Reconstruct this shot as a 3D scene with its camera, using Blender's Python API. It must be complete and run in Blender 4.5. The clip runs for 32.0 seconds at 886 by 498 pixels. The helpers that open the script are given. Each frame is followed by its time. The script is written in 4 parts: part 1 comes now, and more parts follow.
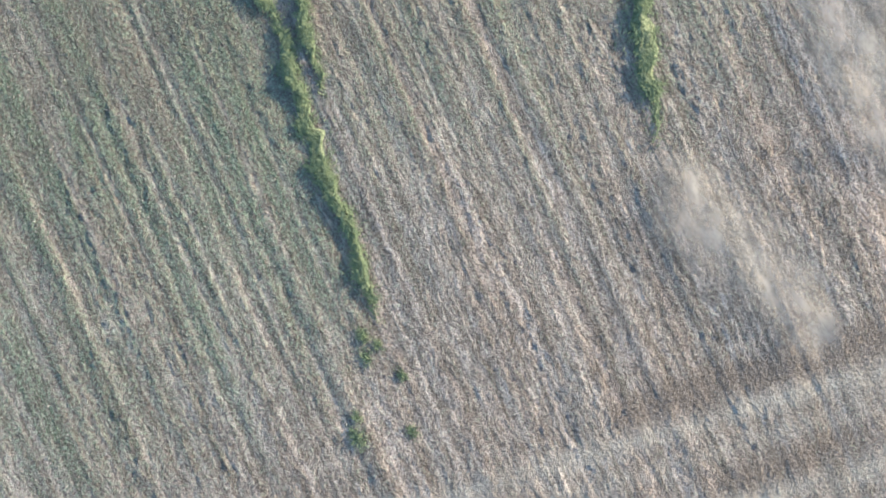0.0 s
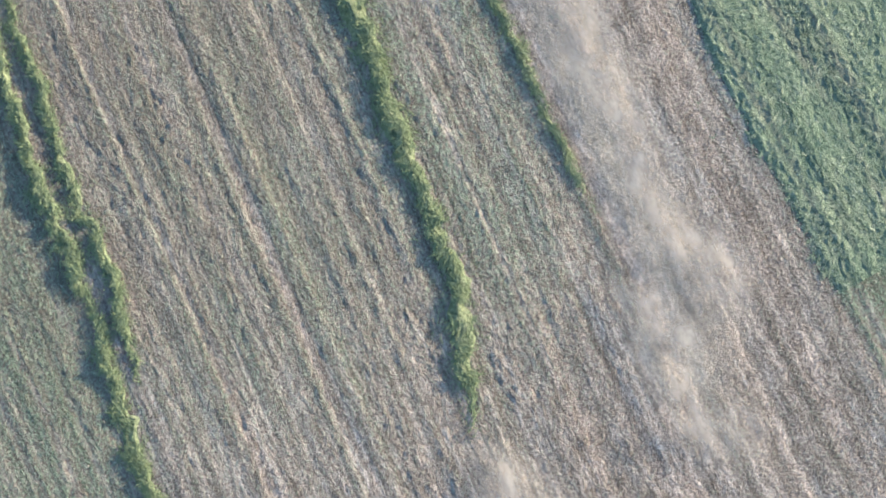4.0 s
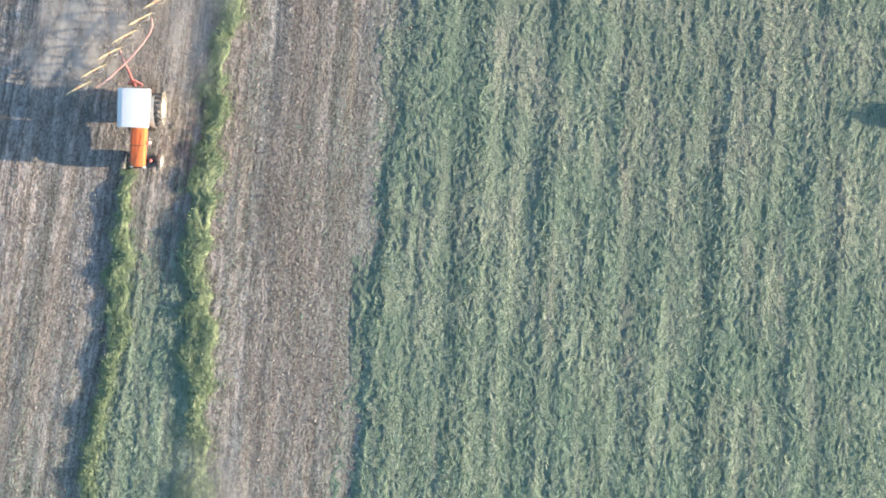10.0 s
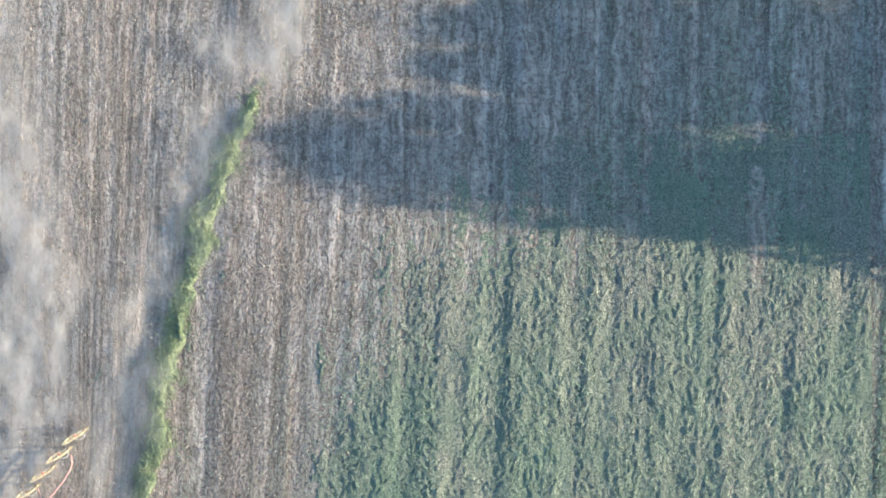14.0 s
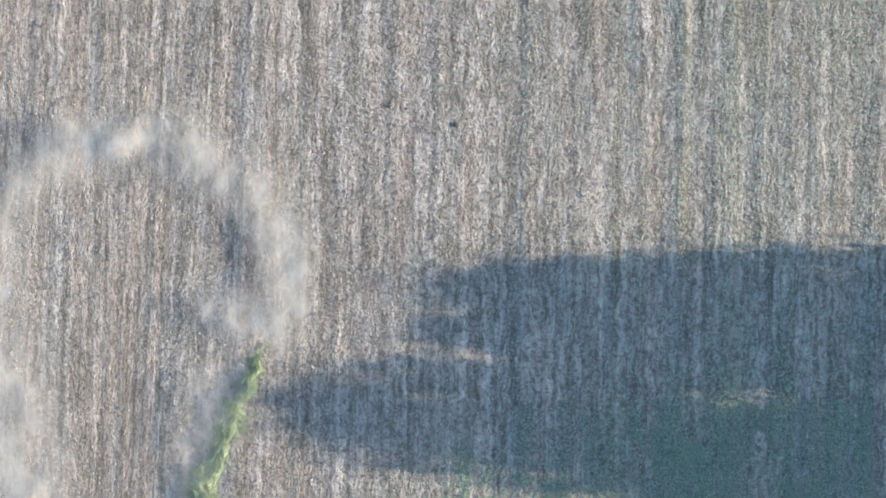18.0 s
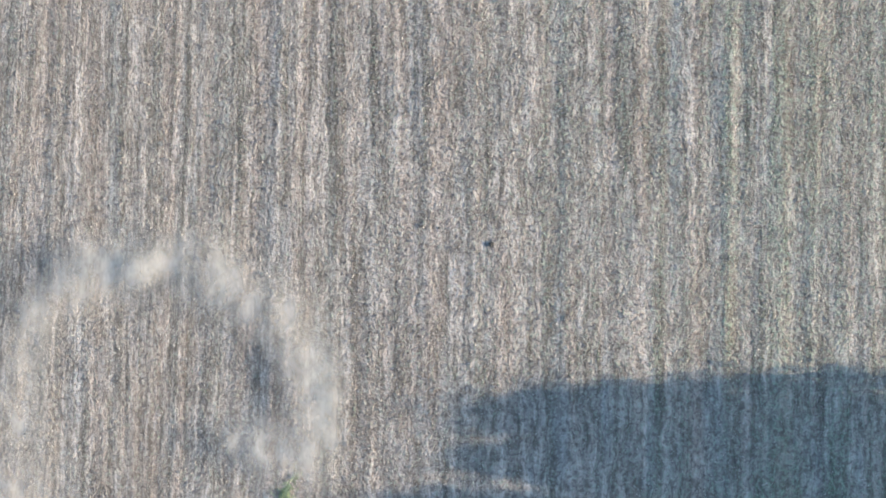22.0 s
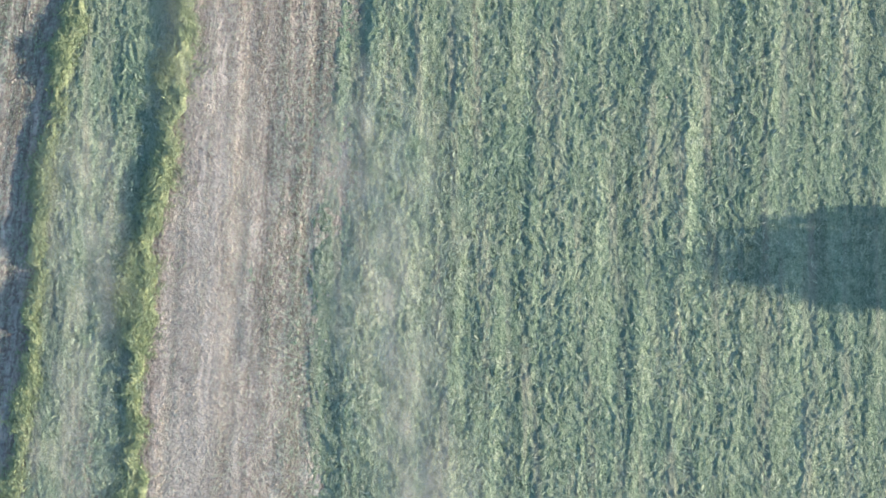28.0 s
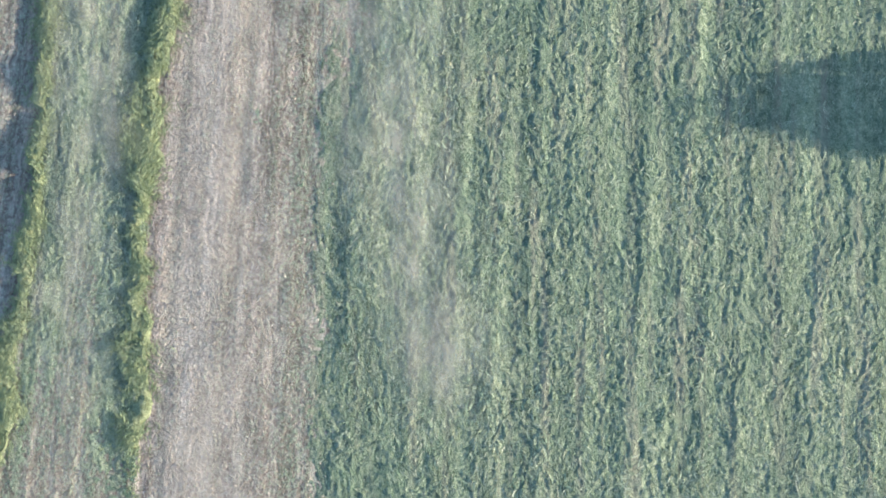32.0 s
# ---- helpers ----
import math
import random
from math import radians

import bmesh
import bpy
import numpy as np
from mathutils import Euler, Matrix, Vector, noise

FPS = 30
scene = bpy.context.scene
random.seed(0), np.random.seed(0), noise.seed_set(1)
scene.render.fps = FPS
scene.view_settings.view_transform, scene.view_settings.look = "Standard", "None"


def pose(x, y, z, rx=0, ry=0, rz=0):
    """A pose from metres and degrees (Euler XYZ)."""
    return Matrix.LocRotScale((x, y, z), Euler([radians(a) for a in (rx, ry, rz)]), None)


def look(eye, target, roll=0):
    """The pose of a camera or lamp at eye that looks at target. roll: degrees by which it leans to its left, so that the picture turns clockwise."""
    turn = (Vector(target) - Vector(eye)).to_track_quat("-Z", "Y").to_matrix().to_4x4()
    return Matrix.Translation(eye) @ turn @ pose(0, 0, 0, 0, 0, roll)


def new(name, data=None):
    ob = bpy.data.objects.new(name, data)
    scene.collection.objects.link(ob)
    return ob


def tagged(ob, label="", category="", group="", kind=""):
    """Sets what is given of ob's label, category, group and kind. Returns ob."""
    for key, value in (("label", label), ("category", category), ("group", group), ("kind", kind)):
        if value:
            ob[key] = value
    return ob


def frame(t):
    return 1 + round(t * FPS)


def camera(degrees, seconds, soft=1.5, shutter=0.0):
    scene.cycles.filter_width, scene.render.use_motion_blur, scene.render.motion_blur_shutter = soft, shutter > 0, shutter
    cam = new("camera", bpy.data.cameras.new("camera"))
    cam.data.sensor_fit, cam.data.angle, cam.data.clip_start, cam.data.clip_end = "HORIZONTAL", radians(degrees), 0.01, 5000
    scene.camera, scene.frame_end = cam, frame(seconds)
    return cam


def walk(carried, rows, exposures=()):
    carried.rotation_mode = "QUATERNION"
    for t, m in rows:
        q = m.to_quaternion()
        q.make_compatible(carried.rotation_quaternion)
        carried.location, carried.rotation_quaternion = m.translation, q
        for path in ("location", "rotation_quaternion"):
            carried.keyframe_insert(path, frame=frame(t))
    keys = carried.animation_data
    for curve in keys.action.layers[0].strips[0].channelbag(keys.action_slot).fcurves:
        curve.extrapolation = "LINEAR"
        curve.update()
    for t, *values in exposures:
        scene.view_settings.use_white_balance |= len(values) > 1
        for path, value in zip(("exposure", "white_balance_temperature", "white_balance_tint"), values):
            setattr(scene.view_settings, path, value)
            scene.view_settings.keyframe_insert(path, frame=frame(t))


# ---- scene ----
cam = camera(32.39, 32.0, soft=1.85)

# seconds, east, north, height, turn
PATH = [
    (0.0, -35.084, -74.119, 61.777, -29.747),
    (0.5, -34.287, -74.487, 61.622, -29.534),
    (1.0, -32.874, -75.235, 61.576, -29.468),
    (1.5, -31.598, -75.800, 61.529, -29.407),
    (2.0, -30.231, -75.507, 61.409, -29.350),
    (2.5, -28.647, -74.360, 61.407, -29.236),
    (4.5, -20.653, -64.500, 61.407, -29.236),
    (5.0, -18.306, -60.997, 61.573, -29.193),
    (5.5, -15.910, -57.317, 61.788, -25.615),
    (6.0, -13.452, -53.676, 62.042, -14.596),
    (6.4, -11.402, -50.510, 62.362, -5.056),
    (6.5, -10.872, -49.723, 62.353, -3.163),
    (7.0, -8.688, -45.602, 62.476, -1.160),
    (7.5, -6.994, -41.296, 62.572, -1.117),
    (8.0, -5.604, -36.689, 62.718, -0.713),
    (8.5, -4.455, -31.838, 62.941, 0.653),
    (9.0, -3.526, -26.835, 63.149, 0.735),
    (9.2, -3.216, -24.818, 63.224, 0.762),
    (9.5, -2.732, -21.713, 63.338, 0.745),
    (10.0, -2.081, -16.486, 63.344, 0.708),
    (10.5, -1.554, -11.209, 61.200, 0.734),
    (10.8, -1.276, -8.153, 60.228, 0.837),
    (11.0, -1.081, -6.209, 59.914, 0.785),
    (11.5, -0.636, -2.628, 59.881, 0.629),
    (12.0, -0.284, -0.713, 60.032, 0.324),
    (12.5, -0.000, 0.000, 60.000, -0.000),
    (13.0, 0.165, 0.103, 59.852, -0.246),
    (13.5, 0.263, 0.376, 59.681, -0.444),
    (15.5, 0.281, 1.424, 59.347, -0.915),
    (16.0, 0.257, 2.194, 59.390, -0.837),
    (16.5, 0.216, 3.615, 59.413, -0.710),
    (17.0, 0.201, 5.668, 59.468, -0.549),
    (17.5, 0.203, 8.211, 59.538, -0.360),
    (18.0, 0.216, 10.911, 59.635, -0.284),
    (18.5, 0.290, 13.311, 59.821, -0.274),
    (19.0, 0.369, 14.453, 59.928, -0.398),
    (19.5, 0.129, 15.129, 59.898, -0.542),
    (20.0, -0.491, 15.918, 59.676, -0.673),
    (20.5, -0.809, 16.352, 59.079, -0.711),
    (21.0, -0.877, 16.578, 58.361, -0.779),
    (21.5, -0.993, 16.613, 57.458, -0.919),
    (22.0, -1.063, 15.610, 57.017, -0.841),
    (22.5, -1.145, 13.370, 56.957, -0.900),
    (23.0, -1.249, 10.358, 56.985, -0.922),
    (23.5, -1.403, 6.806, 56.980, -0.982),
    (24.0, -1.539, 2.888, 56.925, -0.958),
    (24.1, -1.571, 2.060, 56.905, -1.010),
    (24.5, -1.670, -1.337, 56.916, -0.988),
    (25.0, -1.839, -5.827, 56.845, -1.033),
    (25.5, -2.010, -10.604, 57.018, -1.008),
    (26.0, -2.261, -15.831, 57.730, -1.092),
    (28.5, -3.265, -40.700, 57.680, -1.256),
    (29.0, -3.466, -43.009, 57.704, -1.070),
    (29.5, -3.614, -44.066, 57.527, -0.873),
    (30.0, -3.658, -44.203, 57.379, -0.701),
    (30.5, -3.666, -43.969, 57.258, -0.598),
    (31.0, -3.618, -43.653, 57.164, -0.622),
    (31.5, -3.552, -43.301, 57.159, -0.679),
    (32.0, -3.488, -42.960, 57.118, -0.783),
]
walk(cam, [(t, pose(x, y, z, 0, 0, turn)) for t, x, y, z, turn in PATH],
     exposures=[(0.0, 1.24, 6780, 8), (5.0, 1.32, 6880, 10), (6.0, 1.25, 6900, 10), (9.0, 1.38, 6900, 10), (12.0, 1.38, 6600, 8), (17.0, 1.42, 6560, 7), (20.0, 1.46, 6540, 7), (22.0, 1.37, 6630, 7), (24.0, 1.34, 6750, 7), (25.0, 1.38, 6850, 8), (29.0, 1.47, 6900, 10), (32.0, 1.49, 6900, 10)])

# ---- light: low clear evening sun from the east ----
SUN_UP, SUN_TURN = 11.2, -3.0
sun_way = Vector((math.cos(radians(SUN_UP)) * math.cos(radians(SUN_TURN)),
                  math.cos(radians(SUN_UP)) * math.sin(radians(SUN_TURN)), math.sin(radians(SUN_UP))))
world = bpy.data.worlds.new("sky")
scene.world = world
world.use_nodes = True
wn = world.node_tree
wn.nodes.clear()
sky = wn.nodes.new("ShaderNodeTexSky")
sky.sky_type, sky.sun_disc = "NISHITA", False
sky.ozone_density, sky.dust_density = 2.6, 0.6
sky.sun_elevation, sky.sun_rotation = radians(SUN_UP), radians(90 - SUN_TURN)
background = wn.nodes.new("ShaderNodeBackground")
background.inputs["Strength"].default_value = 0.16
wout = wn.nodes.new("ShaderNodeOutputWorld")
wn.links.new(sky.outputs["Color"], background.inputs["Color"])
wn.links.new(background.outputs["Background"], wout.inputs["Surface"])
sun_data = bpy.data.lights.new("sun", "SUN")
sun_data.energy, sun_data.angle, sun_data.color = 5.0, radians(0.45), (1.0, 0.87, 0.70)
sun = new("sun", sun_data)
sun.matrix_world = look(sun_way * 80, (0, 0, 0))


# ---- materials ----
def material(name, rough=0.8, metal=0.0):
    m = bpy.data.materials.new(name)
    m.use_nodes = True
    b = m.node_tree.nodes["Principled BSDF"]
    b.inputs["Roughness"].default_value, b.inputs["Metallic"].default_value = rough, metal
    b.inputs["Specular IOR Level"].default_value = 0.3
    return m, m.node_tree, b


def node(tree, kind, **values):
    n = tree.nodes.new(kind)
    for key, v in values.items():
        n.inputs[key.replace("_", " ")].default_value = v
    return n


def ramp(tree, source, stops, interpolation="LINEAR"):
    r = tree.nodes.new("ShaderNodeValToRGB")
    r.color_ramp.interpolation = interpolation
    e = r.color_ramp.elements
    while len(e) < len(stops):
        e.new(0.5)
    for k, (at, c) in enumerate(stops):
        e[k].position, e[k].color = at, (*c, 1.0) if len(c) == 3 else c
    tree.links.new(source, r.inputs["Fac"])
    return r.outputs["Color"]


def mixed(tree, fac, a, b, blend="MIX"):
    m = tree.nodes.new("ShaderNodeMix")
    m.data_type, m.blend_type = "RGBA", blend
    ins = {"Factor": m.inputs[0], "A": m.inputs[6], "B": m.inputs[7]}
    for key, v in (("Factor", fac), ("A", a), ("B", b)):
        if isinstance(v, (float, int)):
            ins[key].default_value = v
        elif isinstance(v, tuple):
            ins[key].default_value = (*v, 1.0)
        else:
            tree.links.new(v, ins[key])
    return m.outputs[2]


def noise_at(tree, vector, scale, detail=4.0, rough=0.6):
    n = node(tree, "ShaderNodeTexNoise", Scale=scale, Detail=detail, Roughness=rough)
    tree.links.new(vector, n.inputs["Vector"])
    return n.outputs["Fac"]


def stretched(tree, vector, sx, sy, sz=1.0):
    m = node(tree, "ShaderNodeMapping")
    m.inputs["Scale"].default_value = (sx, sy, sz)
    tree.links.new(vector, m.inputs["Vector"])
    return m.outputs["Vector"]


def field_soil():
    """Dry stubble ground: streaks along the mowing rows, straw specks, bare dark crumbs, green regrowth."""
    m, t, b = material("stubble_soil", 0.95)
    uv = node(t, "ShaderNodeUVMap")
    uv.uv_map = "rows"
    bend = node(t, "ShaderNodeTexNoise", Scale=0.9, Detail=3.0)
    t.links.new(uv.outputs["UV"], bend.inputs["Vector"])
    sway = t.nodes.new("ShaderNodeVectorMath")
    sway.operation = "MULTIPLY_ADD"
    t.links.new(bend.outputs["Color"], sway.inputs[0])
    sway.inputs[1].default_value = (0.5, 0.5, 0.0)
    t.links.new(uv.outputs["UV"], sway.inputs[2])
    row = sway.outputs["Vector"]
    cover = t.nodes.new("ShaderNodeAttribute")
    cover.attribute_name = "cover"
    wear = t.nodes.new("ShaderNodeAttribute")
    wear.attribute_name = "wear"
    streak = noise_at(t, stretched(t, row, 1.0, 0.045), 2.6, 5.0, 0.72)
    thin = noise_at(t, stretched(t, row, 1.0, 0.8), 7.5, 4.0, 0.7)
    tint = noise_at(t, stretched(t, row, 1.0, 0.14), 1.1, 3.0, 0.6)
    patch = noise_at(t, stretched(t, row, 1.0, 0.07), 0.9, 4.0, 0.65)
    crumb = noise_at(t, stretched(t, row, 1.0, 0.9), 6.5, 3.0, 0.65)
    clump = noise_at(t, stretched(t, row, 1.0, 0.4), 4.2, 2.0, 0.6)
    speck = noise_at(t, stretched(t, row, 1.0, 0.85), 13.0, 2.0, 0.8)
    base = ramp(t, streak, [(0.38, (0.085, 0.070, 0.062)), (0.45, (0.25, 0.208, 0.187)), (0.52, (0.38, 0.332, 0.308)), (0.59, (0.68, 0.58, 0.525))])
    base = mixed(t, 0.5, base, ramp(t, thin, [(0.34, (0.10, 0.09, 0.08)), (0.5, (0.29, 0.265, 0.24)), (0.66, (0.55, 0.49, 0.435))]))
    base = mixed(t, ramp(t, tint, [(0.38, (0.5, 0.5, 0.5)), (0.48, (0, 0, 0))]), base, (0.27, 0.275, 0.285))
    base = mixed(t, ramp(t, patch, [(0.45, (0, 0, 0)), (0.60, (0.5, 0.5, 0.5))]), base, (0.35, 0.268, 0.222))
    mottle = noise_at(t, stretched(t, row, 1.0, 0.42), 2.3, 5.0, 0.72)
    furrow = noise_at(t, stretched(t, row, 1.0, 0.035), 3.4, 4.0, 0.7)
    base = mixed(t, 1.0, base, ramp(t, mottle, [(0.36, (0.62, 0.60, 0.58)), (0.5, (1.0, 1.0, 1.0)), (0.64, (1.32, 1.31, 1.30))]), "MULTIPLY")
    base = mixed(t, 1.0, base, ramp(t, furrow, [(0.38, (0.58, 0.57, 0.56)), (0.47, (1.0, 1.0, 1.0)), (0.62, (1.18, 1.16, 1.15))]), "MULTIPLY")
    swath = noise_at(t, stretched(t, uv.outputs["UV"], 1.0, 0.012), 1.5, 3.0, 0.6)
    base = mixed(t, 1.0, base, ramp(t, swath, [(0.36, (0.74, 0.76, 0.74)), (0.46, (0.98, 0.97, 0.96)), (0.54, (1.0, 0.98, 0.96)), (0.64, (1.24, 1.2, 1.18))]), "MULTIPLY")
    leaf = ramp(t, thin, [(0.36, (0.035, 0.075, 0.045)), (0.5, (0.12, 0.20, 0.13)), (0.66, (0.32, 0.41, 0.29))])
    shape = mixed(t, 0.5, crumb, thin)
    grown = t.nodes.new("ShaderNodeMath")
    grown.operation = "MULTIPLY_ADD"
    t.links.new(shape, grown.inputs[0])
    grown.inputs[1].default_value = 2.2
    t.links.new(cover.outputs["Fac"], grown.inputs[2])
    green_part = t.nodes.new("ShaderNodeMapRange")
    green_part.inputs["From Min"].default_value, green_part.inputs["From Max"].default_value = 1.15, 1.75
    green_part.inputs["To Max"].default_value = 0.85
    t.links.new(grown.outputs[0], green_part.inputs["Value"])
    base = mixed(t, green_part.outputs["Result"], base, leaf)
    crust = t.nodes.new("ShaderNodeAttribute")
    crust.attribute_name = "crust"
    base = mixed(t, crust.outputs["Fac"], base, ramp(t, crumb, [(0.35, (0.11, 0.09, 0.075)), (0.65, (0.24, 0.195, 0.165))]))
    base = mixed(t, ramp(t, crumb, [(0.38, (0.7, 0.7, 0.7)), (0.49, (0, 0, 0))]), base, (0.105, 0.085, 0.075))
    base = mixed(t, ramp(t, speck, [(0.54, (0, 0, 0)), (0.70, (0.42, 0.42, 0.42))]), base, (0.62, 0.56, 0.515))
    base = mixed(t, ramp(t, clump, [(0.38, (0.48, 0.48, 0.48)), (0.48, (0, 0, 0))]), base, (0.125, 0.105, 0.09))
    base = mixed(t, wear.outputs["Fac"], base, ramp(t, crumb, [(0.3, (0.36, 0.335, 0.29)), (0.7, (0.57, 0.53, 0.465))]))
    t.links.new(base, b.inputs["Base Color"])
    # relief in metres: crumbs and stubble everywhere, the rough nap of lying grass where it is green
    def times(a, b_, c):
        k = t.nodes.new("ShaderNodeMath")
        k.operation = "MULTIPLY_ADD"
        for socket, v in zip(k.inputs, (a, b_, c)):
            if isinstance(v, float):
                socket.default_value = v
            else:
                t.links.new(v, socket)
        return k.outputs[0]
    nap = noise_at(t, stretched(t, row, 1.0, 0.7), 3.8, 6.0, 0.7)
    relief = times(mixed(t, 0.4, crumb, speck), 0.14, 0.0)
    deep = t.nodes.new("ShaderNodeMath")
    deep.operation = "MAXIMUM"
    t.links.new(times(cover.outputs["Fac"], 1.0, -0.15), deep.inputs[0])
    deep.inputs[1].default_value = 0.0
    relief = times(times(nap, 0.45, 0.0), deep.outputs[0], relief)
    bump = node(t, "ShaderNodeBump", Strength=1.0, Distance=1.0)
    t.links.new(relief, bump.inputs["Height"])
    t.links.new(bump.outputs["Normal"], b.inputs["Normal"])
    return m


def strands(name, stops, patch_stops, rough=0.75, along_rows=0.14, grain=1.5):
    """Cut stems and leaves: each strand has its own tone, drifting slowly over the field."""
    m, t, b = material(name, rough)
    g = t.nodes.new("ShaderNodeNewGeometry")
    own = ramp(t, g.outputs["Random Per Island"], stops)
    drift = ramp(t, noise_at(t, stretched(t, g.outputs["Position"], 1.0, along_rows), grain, 4.0, 0.65), patch_stops)
    fine = ramp(t, noise_at(t, g.outputs["Position"], 30.0, 2.0), [(0.3, (0.78, 0.78, 0.78)), (0.7, (1.15, 1.15, 1.15))])
    c = mixed(t, 1.0, mixed(t, 0.4, own, drift), fine, "MULTIPLY")
    t.links.new(c, b.inputs["Base Color"])
    return m


def paint(name, colour, rough, metal=0.0, dirt=0.35, scale=6.0, dust=(0.42, 0.36, 0.29)):
    m, t, b = material(name, rough, metal)
    p = t.nodes.new("ShaderNodeTexCoord").outputs["Object"]
    big, small = noise_at(t, p, scale, 4.0), noise_at(t, p, scale * 8, 3.0)
    c = mixed(t, ramp(t, big, [(0.42, (0, 0, 0)), (0.8, (dirt, dirt, dirt))]), colour, dust)
    c = mixed(t, ramp(t, small, [(0.55, (0, 0, 0)), (0.8, (dirt * 0.6,) * 3)]), c, dust)
    t.links.new(c, b.inputs["Base Color"])
    t.links.new(ramp(t, small, [(0.3, (rough * 0.8,) * 3), (0.7, (min(1, rough * 1.25),) * 3)]), b.inputs["Roughness"])
    bump = node(t, "ShaderNodeBump", Strength=0.12, Distance=0.004)
    t.links.new(small, bump.inputs["Height"])
    t.links.new(bump.outputs["Normal"], b.inputs["Normal"])
    return m


SOIL = field_soil()
GREEN_HAY = strands("mown_grass", [(0.0, (0.05, 0.095, 0.055)), (0.35, (0.18, 0.265, 0.175)), (0.7, (0.34, 0.42, 0.31)), (0.92, (0.48, 0.53, 0.44)), (1.0, (0.58, 0.56, 0.48))],
                    [(0.34, (0.12, 0.25, 0.185)), (0.5, (0.25, 0.365, 0.25)), (0.64, (0.45, 0.51, 0.35))], 0.75, 0.07, 2.4)
ROW_HAY = strands("windrow_grass", [(0.0, (0.12, 0.165, 0.08)), (0.4, (0.225, 0.285, 0.15)), (0.8, (0.285, 0.355, 0.195)), (1.0, (0.345, 0.385, 0.25))],
                  [(0.36, (0.14, 0.21, 0.13)), (0.48, (0.22, 0.28, 0.155)), (0.62, (0.31, 0.365, 0.215))], 0.75, 0.6, 3.2)


def hay_mat():
    """Half-dry cut grass in a matted layer: leaf-green, grey-green and straw-coloured wads, shade between them put into
    the colour.
    """
    m, t, b = material("hay_mat", 0.85)
    p = t.nodes.new("ShaderNodeNewGeometry").outputs["Position"]
    wads = noise_at(t, stretched(t, p, 1.0, 0.6), 4.5, 6.0, 0.68)
    fine = noise_at(t, stretched(t, p, 1.0, 0.75), 17.0, 3.0, 0.7)
    rows_ = noise_at(t, stretched(t, p, 1.0, 0.05), 1.6, 4.0, 0.6)
    field = noise_at(t, p, 0.22, 3.0, 0.6)
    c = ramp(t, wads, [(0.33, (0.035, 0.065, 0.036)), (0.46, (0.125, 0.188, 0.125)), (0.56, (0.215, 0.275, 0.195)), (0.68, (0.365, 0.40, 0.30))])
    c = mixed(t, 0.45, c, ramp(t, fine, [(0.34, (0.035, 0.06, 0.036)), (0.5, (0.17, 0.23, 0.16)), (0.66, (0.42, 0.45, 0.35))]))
    bands = noise_at(t, stretched(t, p, 1.0, 0.04), 0.85, 4.0, 0.6)
    c = mixed(t, 1.0, c, ramp(t, bands, [(0.36, (0.78, 0.82, 0.84)), (0.5, (1.08, 1.08, 1.08)), (0.63, (1.42, 1.38, 1.34))]), "MULTIPLY")
    c = mixed(t, ramp(t, rows_, [(0.50, (0, 0, 0)), (0.64, (0.6, 0.6, 0.6))]), c, (0.255, 0.25, 0.205))
    dried = t.nodes.new("ShaderNodeAttribute")
    dried.attribute_name = "dry"
    c = mixed(t, dried.outputs["Fac"], c, ramp(t, fine, [(0.34, (0.085, 0.085, 0.07)), (0.5, (0.23, 0.232, 0.19)), (0.66, (0.42, 0.415, 0.355))]))
    c = mixed(t, ramp(t, field, [(0.40, (0.4, 0.4, 0.4)), (0.56, (0, 0, 0))]), c, (0.11, 0.195, 0.135))
    t.links.new(c, b.inputs["Base Color"])
    bump = node(t, "ShaderNodeBump", Strength=1.0, Distance=0.11)
    t.links.new(fine, bump.inputs["Height"])
    t.links.new(bump.outputs["Normal"], b.inputs["Normal"])
    return m


HAY_MAT = hay_mat()


def packed_hay():
    """The matted body of a windrow: ragged lumps, the shade in the hollows between them painted dark."""
    m, t, b = material("packed_hay", 0.9)
    p = t.nodes.new("ShaderNodeNewGeometry").outputs["Position"]
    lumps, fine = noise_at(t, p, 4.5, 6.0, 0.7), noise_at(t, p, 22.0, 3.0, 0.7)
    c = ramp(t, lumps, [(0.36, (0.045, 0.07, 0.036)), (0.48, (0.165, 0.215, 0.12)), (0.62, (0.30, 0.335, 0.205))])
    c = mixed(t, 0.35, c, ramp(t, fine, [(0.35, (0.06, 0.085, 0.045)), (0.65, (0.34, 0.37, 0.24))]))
    t.links.new(c, b.inputs["Base Color"])
    bump = node(t, "ShaderNodeBump", Strength=1.0, Distance=0.12)
    t.links.new(mixed(t, 0.2, lumps, fine), bump.inputs["Height"])
    t.links.new(bump.outputs["Normal"], b.inputs["Normal"])
    return m


CORE = packed_hay()
STRAW = strands("dry_straw", [(0.0, (0.20, 0.165, 0.14)), (0.4, (0.40, 0.35, 0.31)), (0.8, (0.52, 0.465, 0.415)), (1.0, (0.64, 0.59, 0.53))],
                [(0.3, (0.34, 0.285, 0.25)), (0.5, (0.40, 0.37, 0.34)), (0.7, (0.46, 0.40, 0.35))])


